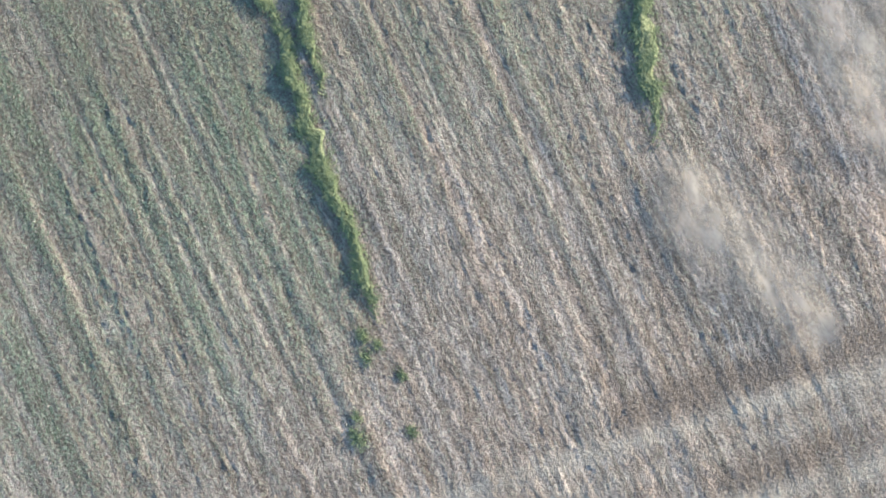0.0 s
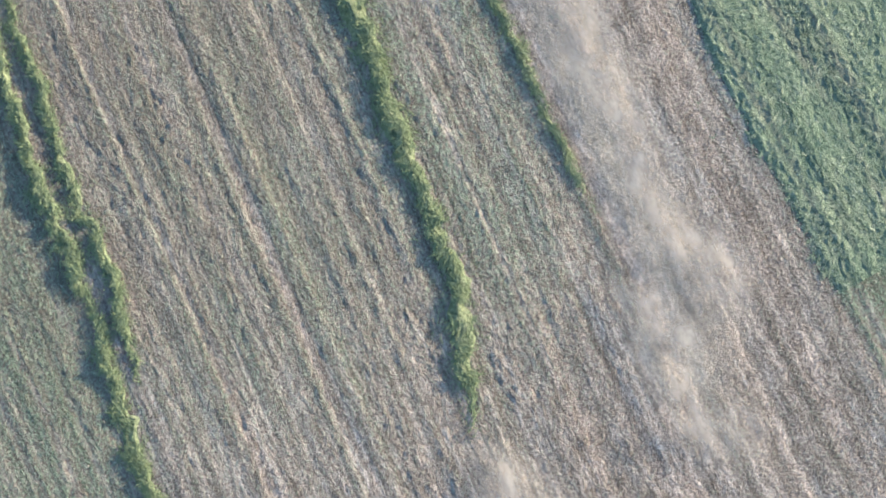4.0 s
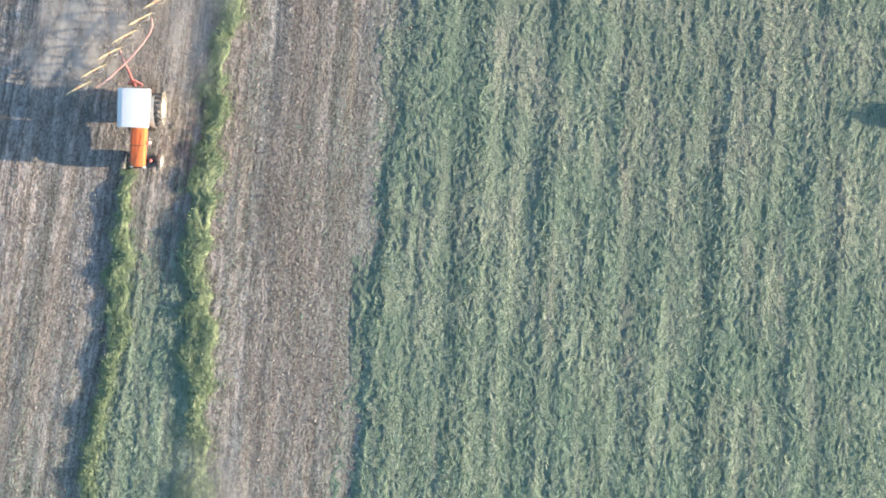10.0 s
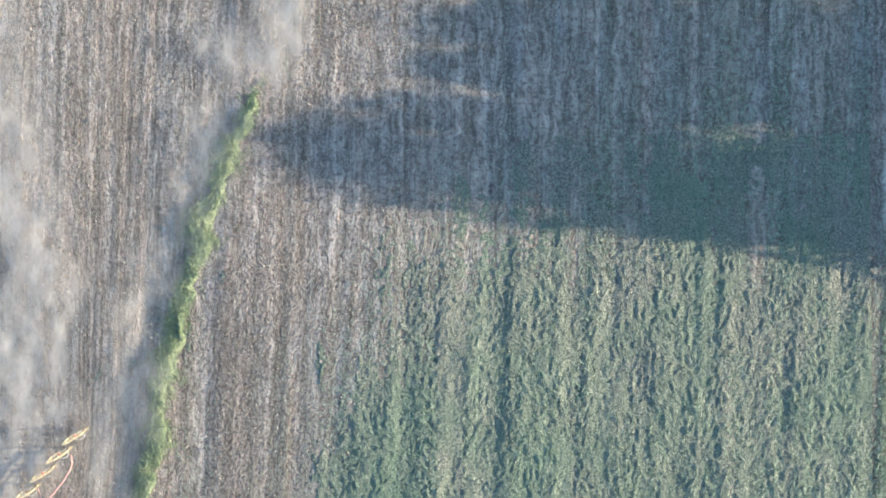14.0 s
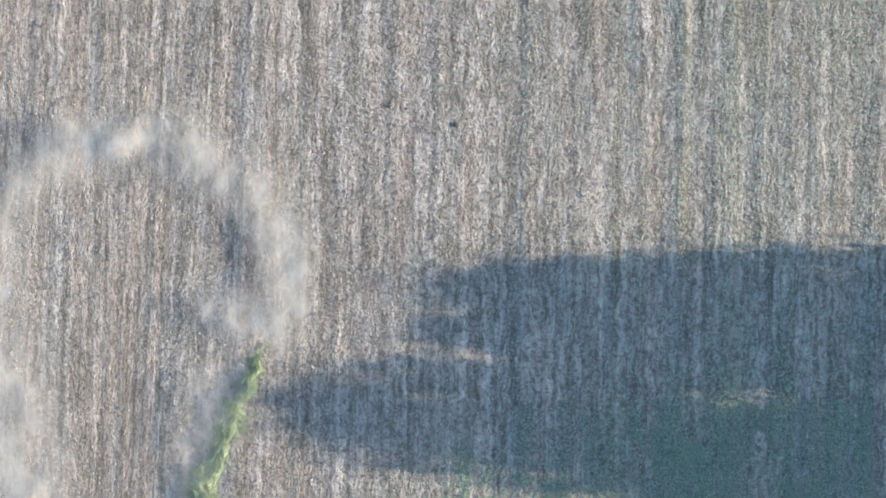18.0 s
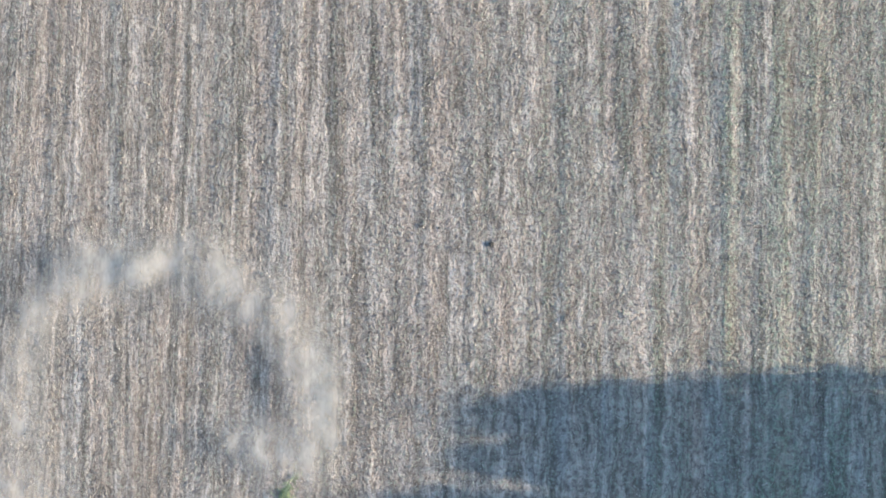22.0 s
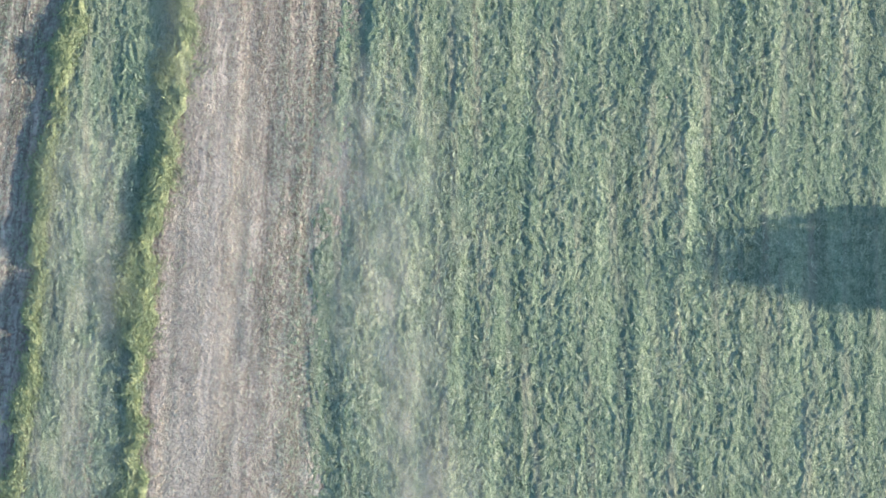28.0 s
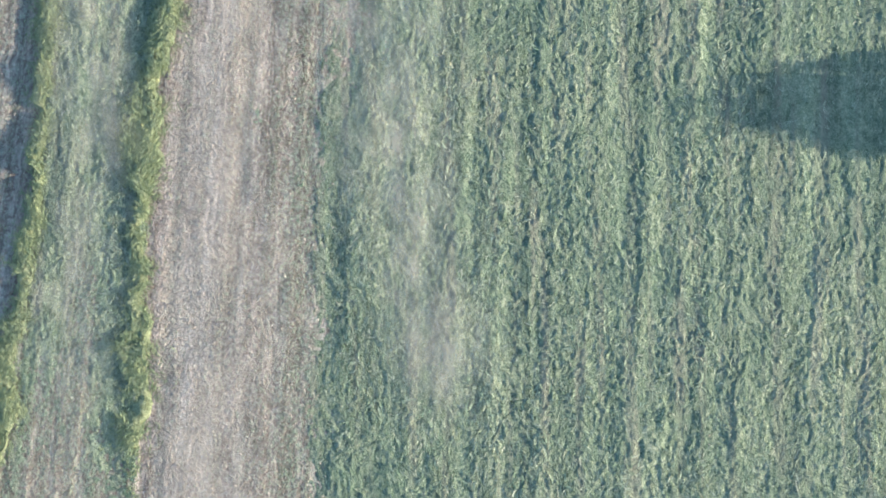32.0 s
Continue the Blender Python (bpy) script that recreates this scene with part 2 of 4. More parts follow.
def dust_haze():
    """Dust in the air: pale flecks too fine to tell apart, thinning out towards the edge of a puff."""
    m, t, b = material("dust_haze", 1.0)
    b.inputs["Base Color"].default_value = (0.79, 0.75, 0.705, 1.0)
    b.inputs["Specular IOR Level"].default_value = 0.0
    amount = t.nodes.new("ShaderNodeAttribute")
    amount.attribute_name = "haze"
    p = t.nodes.new("ShaderNodeNewGeometry").outputs["Position"]
    wisps = ramp(t, noise_at(t, stretched(t, p, 1.0, 0.45), 1.7, 6.0, 0.66), [(0.36, (0.2, 0.2, 0.2)), (0.64, (1, 1, 1))])
    dense = t.nodes.new("ShaderNodeMath")
    dense.operation = "MULTIPLY"
    t.links.new(amount.outputs["Fac"], dense.inputs[0])
    t.links.new(wisps, dense.inputs[1])
    soft = t.nodes.new("ShaderNodeBsdfTranslucent")
    soft.inputs["Color"].default_value = (0.79, 0.75, 0.705, 1.0)
    body = t.nodes.new("ShaderNodeMixShader")
    body.inputs["Fac"].default_value = 0.5
    t.links.new(b.outputs["BSDF"], body.inputs[1])
    t.links.new(soft.outputs["BSDF"], body.inputs[2])
    clear = t.nodes.new("ShaderNodeBsdfTransparent")
    veil = t.nodes.new("ShaderNodeMixShader")
    t.links.new(dense.outputs[0], veil.inputs["Fac"])
    t.links.new(clear.outputs["BSDF"], veil.inputs[1])
    t.links.new(body.outputs["Shader"], veil.inputs[2])
    t.links.new(veil.outputs["Shader"], t.nodes["Material Output"].inputs["Surface"])
    return m


DUST = dust_haze()
LEAF = strands("tree_leaf", [(0.0, (0.04, 0.075, 0.02)), (1.0, (0.10, 0.16, 0.05))], [(0.3, (0.05, 0.09, 0.03)), (0.7, (0.09, 0.13, 0.04))])
BARK = paint("bark", (0.14, 0.11, 0.085), 0.9, 0.0, 0.5, 3.0, (0.22, 0.19, 0.16))
ORANGE = paint("orange_paint", (0.80, 0.19, 0.06), 0.42, 0.0, 0.22)
WHITE = paint("white_roof_paint", (0.82, 0.81, 0.79), 0.5, 0.0, 0.12)
RED = paint("faded_red_paint", (0.40, 0.10, 0.095), 0.45, 0.0, 0.7, 9.0, (0.50, 0.42, 0.37))
# the rake's red with the sun's reflection mixed into the colour
PINK = paint("sunlit_red_paint", (0.52, 0.27, 0.24), 0.5, 0.0, 0.8, 7.0, (0.62, 0.55, 0.5))
YELLOW = paint("yellow_wheel_paint", (0.80, 0.66, 0.40), 0.5, 0.0, 0.4)
RUBBER = paint("tyre_rubber", (0.10, 0.094, 0.088), 0.9, 0.0, 0.9, 5.0, (0.50, 0.45, 0.39))
IRON = paint("dark_iron", (0.06, 0.055, 0.05), 0.6, 0.3, 0.4)
CREAM = paint("cream_rim_paint", (0.66, 0.62, 0.55), 0.5, 0.0, 0.4)
STEEL = paint("bare_steel", (0.55, 0.53, 0.5), 0.4, 0.8, 0.3)
SEAT = paint("black_vinyl", (0.03, 0.03, 0.032), 0.55, 0.0, 0.3)
LAMP = paint("headlamp_lens", (0.75, 0.75, 0.72), 0.15, 0.0, 0.15)


# ---- the field's plan: lines that run the length of the field, east as a function of north ----
def line(*pairs):
    ys, xs = [p[0] for p in pairs], [p[1] for p in pairs]
    return lambda y: np.interp(y, ys, xs)


FAR_ROW = line((-90, -43), (-80, -40.3), (-74, -38.4), (-70, -37.95), (-66, -37.1), (-62, -36.3), (-56.5, -35.65), (-50, -34.3), (0, -26), (50, -19))
WEST_ROW = line((-90, -29.5), (-73.5, -25.0), (-71.7, -24.1), (-69, -23.05), (-66, -22.6), (-62, -22.0), (-57, -21.35), (-52, -20.75), (-49, -20.1), (-46.5, -19.8), (-44.8, -19.3),
                (-43, -18.95), (-40, -18.65), (-36.5, -18.25), (-32.6, -17.75), (-31, -17.5), (-24.3, -16.3), (-21.7, -15.95), (-19.4, -15.65), (-12, -15.1), (-7, -14.2), (50, -12.6))
RAKED_ROW = line((-90, -18.5), (-66, -16.6), (-60, -16.2), (-57, -15.95), (-53, -15.35), (-48, -15.15), (-44.7, -15.1), (-42, -14.8), (-38, -14.65), (-36, -14.3), (-34.5, -13.95),
                 (-32.8, -13.5), (-28, -12.7), (-24.6, -12.3), (-18, -12.2), (-14, -12.05), (-11, -11.78), (-9, -11.5), (-6, -10.95), (-3, -10.42), (-1.5, -9.95), (0.5, -9.4),
                 (3.1, -8.58), (4.9, -7.9), (6.2, -7.2), (8, -6.8), (50, -5))
FAR_SWATH = line((-120, -41), (-54, -34.6), (0, -26), (50, -19))
WEST_SWATH = line((-120, -27.5), (-51, -20.7), (-25.8, -16.85), (-7, -14.2), (50, -12.6))
EAST_SWATH = line((-90, -18.5), (-52, -15.2), (-14.7, -12.2), (-8.2, -11.5), (50, -8))
HAY_EDGE = line((-90, -9.6), (-69, -10.3), (-66, -9.9), (-61.3, -8.9), (-56.5, -8.1), (-49.6, -7.65), (-42.5, -7.5), (-37, -7.1), (-33.4, -6.6), (-27.6, -6.0), (-24.5, -5.5),
                (-19, -5.15), (-14, -4.68), (-10, -4.35), (-7, -4.1), (-2, -4.4), (1, -4.6), (3, -4.0), (50, -2))
ROW_EDGE = line((-120, -10.5), (-60, -8.9), (-30, -6.6), (0, -4.6), (50, -3.4))


def lattice(ix, iy, seed):
    h = (ix.astype(np.int64) * 374761393 + iy.astype(np.int64) * 668265263 + seed * 1274126177) & 0x7FFFFFFF
    h = ((h ^ (h >> 13)) * 1274126177) & 0x7FFFFFFF
    return ((h ^ (h >> 16)) & 0xFFFF) / 65535.0


def drift(x, y, seed=0):
    """Smooth noise from 0 to 1 with features about one unit wide."""
    ix, iy = np.floor(x), np.floor(y)
    fx, fy = x - ix, y - iy
    fx, fy = fx * fx * (3 - 2 * fx), fy * fy * (3 - 2 * fy)
    a, b = lattice(ix, iy, seed), lattice(ix + 1, iy, seed)
    c, d = lattice(ix, iy + 1, seed), lattice(ix + 1, iy + 1, seed)
    return (a + (b - a) * fx) * (1 - fy) + (c + (d - c) * fx) * fy


def step(x, lo, hi):
    s = np.clip((x - lo) / (hi - lo), 0, 1)
    return s * s * (3 - 2 * s)


def row_of(x, y):
    """The place across the mowing rows: constant along each row."""
    f, w, r, e = FAR_SWATH(y), WEST_SWATH(y), EAST_SWATH(y), ROW_EDGE(y)
    u = np.where(x < f, -36 + (x - f), -36 + 16 * (x - f) / (w - f))
    u = np.where(x > w, -20 + 6 * (x - w) / (r - w), u)
    u = np.where(x > r, -14 + 7 * (x - r) / (e - r), u)
    return np.where(x > e, -7 + (x - e), u)


def greenness(x, y, streaks=1.0):
    """How much green cut grass lies on the ground, 0 to 1, more or less streaked along the rows."""
    u = row_of(x, y)
    wander = 0.7 * (drift(u * 1.2, y * 0.12, 3) - 0.5) + 0.6 * (drift(u * 0.2, y * 0.9, 4) - 0.5)
    edge = HAY_EDGE(y) + wander
    east = step(x, edge - 0.45, edge + 1.2 + 5.5 * step(y, -10, -2))
    north_limit = -0.5 + 0.22 * (x + 3)
    in_hay = (1 - 0.22 * step(y, -24, -10)) * east * (1 - step(y, north_limit - 9, north_limit + 6)) * step(y, -84 + 0.2 * x, -66 + 0.2 * x)
    thin_north = (0.10 + 0.10 * step(drift(u * 2.8, y * 0.03, 17), 0.45, 0.95)) * step(x, -6, 12) * step(y, north_limit - 2, north_limit + 3)
    south_hay = 0.25 * east * (1 - step(y, -80 + 0.2 * x, -66 + 0.2 * x)) * step(y, -88, -78)
    w, r, f = WEST_ROW(y), RAKED_ROW(y), FAR_ROW(y)
    strip = (0.30 + 0.40 * step(y, -56, -43)) * step(x, w - 0.2, w + 0.3) * (1 - step(x, r - 0.1, r + 0.5)) * (1 - step(y, -22, -13)) * step(y, -79, -66)
    west = 0.24 * (1 - step(x, w - 0.5, w)) * step(y, -80, -62) * (1 - step(y, -30, -15)) + 0.2 * (1 - step(x, f - 1, f)) * step(y, -82, -72)
    lane = (0.1 + 0.22 * step(x, edge - 4.5, edge)) * step(x, r + 0.3, r + 1) * (1 - east) * step(y, -60, -50) * (1 - step(y, -10, 0))
    base = in_hay + lane + thin_north + south_hay + strip + west + 0.05
    base = base * (1 - 0.55 * streaks * step(drift(u * 2.6, y * 0.03, 9), 0.62, 0.95))
    streak = drift(u * 1.7, y * 0.05, 5) * 0.6 + drift(u * 4.3, y * 0.15, 6) * 0.4
    patch = drift(x * 0.35, y * 0.22, 7)
    return np.clip(base * (0.12 + 1.3 * (0.5 + streaks * (streak - 0.5)) + 0.45 * patch), 0, 1)


def ground_height(x, y):
    u = row_of(x, y)
    ridge = drift(u * 2.6, y * 0.03, 11) * 0.55 + drift(u * 1.1, y * 0.02, 12) * 0.45
    inside = step(x, -70, -58) * (1 - step(x, 28, 38)) * step(y, -120, -108) * (1 - step(y, 42, 52))
    return (0.07 * (ridge - 0.5) + 0.03 * (drift(x * 0.6, y * 0.6, 13) - 0.5)) * inside


def mesh_of(name, verts, loops, starts, mat, smooth=False):
    me = bpy.data.meshes.new(name)
    me.vertices.add(len(verts))
    me.vertices.foreach_set("co", np.asarray(verts, np.float32).ravel())
    me.loops.add(len(loops))
    me.loops.foreach_set("vertex_index", np.asarray(loops, np.int32))
    me.polygons.add(len(starts))
    me.polygons.foreach_set("loop_start", np.asarray(starts, np.int32))
    if smooth:
        me.polygons.foreach_set("use_smooth", np.ones(len(starts), bool))
    me.materials.append(mat)
    me.update(calc_edges=True)
    return me


def grid_mesh(name, X, Y, Z, mat):
    ny, nx = X.shape
    verts = np.stack([X, Y, Z], -1).reshape(-1, 3)
    i = (np.arange(ny - 1)[:, None] * nx + np.arange(nx - 1)[None, :]).ravel()
    quads = np.stack([i, i + 1, i + nx + 1, i + nx], -1)
    return mesh_of(name, verts, quads.ravel(), np.arange(len(quads)) * 4, mat, True)


# one sheet of ground, fine under the flight and coarse out to the horizon
gx = np.concatenate([[-2500, -900, -350, -150, -90], np.arange(-64, 36.01, 0.16), [45, 60, 90, 200, 500, 1000, 2500]])
gy = np.concatenate([[-2500, -900, -350, -180, -130], np.arange(-116, 50.01, 0.8), [60, 90, 200, 500, 1000, 2500]])
GX, GY = np.meshgrid(gx, gy)
ground_mesh = grid_mesh("ground", GX, GY, ground_height(GX, GY), SOIL)
corner = np.empty(len(ground_mesh.loops), np.int32)
ground_mesh.loops.foreach_get("vertex_index", corner)
rows = ground_mesh.uv_layers.new(name="rows")
rows.data.foreach_set("uv", np.stack([row_of(GX, GY).ravel()[corner], GY.ravel()[corner]], -1).astype(np.float32).ravel())
cover = ground_mesh.attributes.new("cover", "FLOAT", "POINT")
cover.data.foreach_set("value", greenness(GX, GY).astype(np.float32).ravel())


def blob(x, y, cx, cy, rx, ry):
    return np.exp(-((x - cx) / rx) ** 2 - ((y - cy) / ry) ** 2)


def worn(x, y):
    """Pale bare or dust-strewn ground: the headland track, ruts, and chaff that has settled on the raked lane and the turning place."""
    d = y - (-82.9 - 0.235 * (x + 40.7))
    w = 1.0 * np.exp(-((d - 0.1) / 0.5) ** 2) + 1.2 * np.exp(-((d + 3.7) / 0.5) ** 2) + 0.5 * np.exp(-((d + 1.2) / 0.4) ** 2)
    r = x - RAKED_ROW(y)
    lane = 0.4 * step(r, 0.4, 1.2) * (1 - step(r, 2.6, 4.2)) * step(y, -80, -74) * (1 - step(y, -37, -27))
    rut = 0.6 * np.exp(-((r - 3.95) / 0.14) ** 2) * step(y, -56, -52) * (1 - step(y, -45, -41)) + 0.35 * np.exp(-((x - HAY_EDGE(y) + 0.6) / 0.2) ** 2) * (1 - step(y, -4, 0))
    ring = 0.28 * np.exp(-((np.hypot((x + 11.2) / 5.4, (y - 10.2) / 5.2) - 1) / 0.2) ** 2) * step(y, 6, 9)
    spots = 0.8 * blob(x, y, 6.0, -37.3, 0.5, 1.0) + 0.4 * blob(x, y, -24.3, -81, 1.1, 2.2) + 0.3 * blob(x, y, -25.4, -76.6, 0.7, 2.0) + 0.5 * blob(x, y, -16.8, -76.5, 1.0, 2.0) + 0.7 * blob(x, y, -31.75, -79.0, 0.16, 1.6)
    return np.clip((0.6 * w + lane + rut + ring + spots) * (0.4 + 0.7 * drift(x * 0.9, y * 0.7, 21)), 0, 0.85)


def crusted(x, y):
    """Darker bare soil: beside the headland track and in a few patches."""
    d = y - (-82.9 - 0.235 * (x + 40.7))
    w = 2.0 * np.exp(-((d - 1.4) / 0.7) ** 2) * step(x, -34, -29) + 1.1 * np.exp(-((d + 2.5) / 0.6) ** 2) * step(x, -32, -28)
    w = w + 1.2 * blob(x, y, -31.8, -83.6, 0.5, 0.8) + blob(x, y, -34.8, -82.6, 0.6, 0.7) + 1.1 * blob(x, y, -31.35, -79.8, 0.2, 1.6) + 0.9 * blob(x, y, -34.6 - 0.12 * (y + 77), y * 0, 0.8, 1.0) * blob(x * 0, y, 0, -77, 1.0, 3.6) + 0.5 * blob(x, y, -12.5, -49.4, 0.5, 1.4)
    strip = step(x, RAKED_ROW(y) + 1.8, RAKED_ROW(y) + 2.6) * (1 - step(x, HAY_EDGE(y) - 0.9, HAY_EDGE(y) - 0.3)) * step(y, -34, -22) * (1 - step(y, -1, 4))
    w = w + 0.55 * strip + 0.42 * (1 - step(x, WEST_ROW(y) - 2.5, WEST_ROW(y) - 0.8)) * step(y, -70, -60) * (1 - step(y, -42, -30))
    return np.clip(w * (0.2 + 1.0 * drift(x * 1.1, y * 0.8, 23)), 0, 0.8)


wear = ground_mesh.attributes.new("wear", "FLOAT", "POINT")
wear.data.foreach_set("value", worn(GX, GY).astype(np.float32).ravel())
crust = ground_mesh.attributes.new("crust", "FLOAT", "POINT")
crust.data.foreach_set("value", crusted(GX, GY).astype(np.float32).ravel())
ground = tagged(new("ground", ground_mesh), "mown hay field with dry stubble rows and green patches", "ground", kind="structure")

rng = np.random.default_rng(7)


def ribbons(name, x, y, z, yaw, length, width, lift, mat, droop=0.3, slope=None):
    """Loose grass strands: each a bent, tapering blade, lying at yaw, raised in its middle."""
    n = len(x)
    dx, dy = np.cos(yaw), np.sin(yaw)
    curl = rng.normal(0, 0.9, n)
    ex, ey = np.cos(yaw + curl), np.sin(yaw + curl)
    roll = rng.uniform(-0.9, 0.9, n)
    if slope is not None:
        roll = 0.45 * roll + np.arctan(slope[1] * dx - slope[0] * dy)
    half = width / 2
    px, py, pz = -dy * half * np.cos(roll), dx * half * np.cos(roll), half * np.sin(roll)
    mx, my, mz = x + dx * length * 0.5, y + dy * length * 0.5, z + lift
    tx, ty, tz = mx + ex * length * 0.5, my + ey * length * 0.5, z + lift * droop
    V = np.stack([np.stack([x - px, y - py, z - pz], -1), np.stack([x + px, y + py, z + pz], -1),
                  np.stack([mx + px, my + py, mz + pz], -1), np.stack([mx - px, my - py, mz - pz], -1),
                  np.stack([tx, ty, tz], -1)], 1)
    k = np.arange(n)[:, None] * 5
    loops = (k + np.array([0, 1, 2, 3, 3, 2, 4])).ravel()
    starts = (np.arange(n)[:, None] * 7 + np.array([0, 4])).ravel()
    return mesh_of(name, V.reshape(-1, 3), loops, starts, mat)


def chips(name, x, y, z, size, mat):
    """Loose flakes: one small triangle each, turned at random."""
    n = len(x)
    a, b = rng.normal(0, 1, (n, 3)), rng.normal(0, 1, (n, 3))
    a /= np.linalg.norm(a, axis=1)[:, None]
    b -= a * (a * b).sum(1)[:, None]
    b /= np.linalg.norm(b, axis=1)[:, None]
    c = np.stack([x, y, z], -1)
    s = size[:, None]
    V = np.stack([c + a * s, c - a * s * 0.5 + b * s * 0.87, c - a * s * 0.5 - b * s * 0.87], 1)
    return mesh_of(name, V.reshape(-1, 3), np.arange(3 * n), np.arange(n) * 3, mat)


def row_yaw(x, y):
    """The direction of the mowing rows."""
    return np.arctan2(2.0, row_of(x, y - 1) - row_of(x, y + 1))


def folded(x, y, seed):
    """Ridged noise: sharp crests one unit apart, from 0 to 1."""
    return 1 - np.abs(2 * drift(x, y, seed) - 1)


def tufts(x, y):
    """The crumpled relief of the mown grass: wads of a hand or two across, in metres."""
    wx = x + 0.5 * (drift(x * 1.3, y * 1.1, 61) - 0.5) + 0.22 * (drift(x * 3.1, y * 2.3, 62) - 0.5)
    wy = y + 0.8 * (drift(x * 1.1, y * 0.9, 63) - 0.5) + 0.30 * (drift(x * 2.7, y * 2.5, 64) - 0.5)
    rows_ = step(drift(row_of(x, y) * 2.1, y * 0.2, 65), 0.2, 0.8)
    wads = 0.026 * folded(wx * 3.1, wy * 1.9, 66) ** 1.3 + 0.04 * folded(wx * 6.6 + 1.1 * wy, wy * 4.4 - 0.8 * wx, 67) ** 1.5
    return (0.72 + 0.28 * rows_) * wads + 0.010 * rows_ + 0.026 * drift(x * 13, y * 10, 68)


def sunk(x, y, g):
    """How far the layer of grass stands out of the stubble: where it is thin only its crests show."""
    return 0.17 * np.clip(g, 0, 0.66) - 0.100 + 0.05 * (drift(x * 0.9, y * 0.5, 69) - 0.5) + 0.03 * (drift(row_of(x, y) * 1.6, y * 0.06, 70) - 0.5)


# the matted layer of mown grass, where the field is green
mx, my = np.meshgrid(np.arange(-21, 17, 0.053), np.arange(-77, 5, 0.07))
mg = greenness(mx, my, 0.25)
mg = mg - 0.32 * (1 - step(my, -57, -50)) * (mx < -12) - 0.3 * (mx < WEST_ROW(my) - 0.3)
mg = mg - 0.3 * step(mx, RAKED_ROW(my) + 0.3, RAKED_ROW(my) + 0.7) * (1 - step(mx, HAY_EDGE(my) - 1.3, HAY_EDGE(my) - 0.4))
mz = ground_height(mx, my) + sunk(mx, my, mg) + tufts(mx, my)
shown = mz > ground_height(mx, my) - 0.012
cell = shown[:-1, :-1] & shown[1:, :-1] & shown[:-1, 1:] & shown[1:, 1:]
index = np.cumsum(shown.ravel()).reshape(shown.shape) - 1
quads = np.stack([index[:-1, :-1][cell], index[:-1, 1:][cell], index[1:, 1:][cell], index[1:, :-1][cell]], -1)
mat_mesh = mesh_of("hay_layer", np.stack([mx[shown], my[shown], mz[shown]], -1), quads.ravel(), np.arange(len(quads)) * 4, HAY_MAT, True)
dry = mat_mesh.attributes.new("dry", "FLOAT", "POINT")
dry.data.foreach_set("value", ((0.42 * step(my, -32, -10) + 0.3 * step(my, -10, 2)) * (0.5 + drift(mx * 0.5, my * 0.25, 71)))[shown].astype(np.float32))
tagged(new("hay_layer", mat_mesh), "matted layer of half-dry green mown grass", "cut grass", kind="stuff")

# mown grass lying loose over it
n = 740000
x, y = rng.uniform(-60, 26, n), rng.uniform(-100, 34, n)
g = greenness(x, y)
lump = drift(row_of(x, y) * 2.4, y * 0.13, 65) * 0.6 + drift(x * 5, y * 3.0, 32) * 0.4
keep = rng.uniform(0, 1, n) < g * np.clip(0.12 + 2.6 * (lump - 0.3), 0, 1.3)
x, y, g, lump = x[keep], y[keep], g[keep], lump[keep]
n = len(x)
yaw = row_yaw(x, y) + 2.2 * (drift(x * 2.5, y * 1.6, 35) - 0.5) + rng.normal(0, 0.5, n) + np.pi * (rng.uniform(0, 1, n) < 0.5)
size = 0.6 + 0.6 * g
nap = tufts(x, y)
lean = ((tufts(x + 0.05, y) - nap) / 0.05 * g, (tufts(x, y + 0.05) - nap) / 0.05 * g)
hay = new("mown_grass", ribbons("mown_grass", x, y, ground_height(x, y) + 0.012 + np.maximum(nap + sunk(x, y, greenness(x, y, 0.25)), 0), yaw, rng.uniform(0.12, 0.38, n) * size,
                                rng.uniform(0.009, 0.024, n) * size, rng.uniform(0.005, 0.07, n) * size, GREEN_HAY, 0.3, lean))
tagged(hay, "green mown grass lying loose in rows on the field", "cut grass", kind="stuff")

# short dry stems on the bare strips
n = 205000
x, y = rng.uniform(-60, 26, n), rng.uniform(-100, 34, n)
keep = rng.uniform(0, 1, n) < (1.05 - greenness(x, y)) * (0.35 + 0.9 * drift(row_of(x, y) * 1.9, y * 0.06, 33))
x, y = x[keep], y[keep]
n = len(x)
yaw = rng.uniform(0, 2 * np.pi, n)
stubble = new("dry_stubble", ribbons("dry_stubble", x, y, ground_height(x, y) + 0.005, yaw, rng.uniform(0.05, 0.14, n), rng.uniform(0.016, 0.04, n),
                                     rng.uniform(0.01, 0.07, n), STRAW))
tagged(stubble, "short pale dry stubble stems standing in mowing rows", "stubble", kind="stuff")


# the older, coarser stubble in the south-west: tufts and broken stems trodden into a rough crust
sx, sy = np.meshgrid(np.arange(-56, -8, 0.085), np.arange(-96, -40, 0.095))
along_way = np.clip(((sx + 36) * 19 + (sy + 76) * 18) / 685, 0, 1)
far = np.hypot(sx + 36 - 19 * along_way, sy + 76 - 18 * along_way)
bend_x = sx + 0.4 * (drift(sx * 1.4, sy * 1.2, 93) - 0.5)
bend_y = sy + 0.4 * (drift(sx * 1.2, sy * 1.4, 94) - 0.5)
rough = 0.026 * folded(bend_x * 4.2, bend_y * 2.6, 95) ** 1.3 + 0.028 * folded(bend_x * 6.5 + 1.2 * bend_y, bend_y * 5.0 - bend_x, 96)
rough = rough * (0.55 + 0.9 * drift(row_of(sx, sy) * 1.6, sy * 0.12, 97)) + 0.012 * (drift(row_of(sx, sy) * 2.9, sy * 0.05, 98) - 0.5)
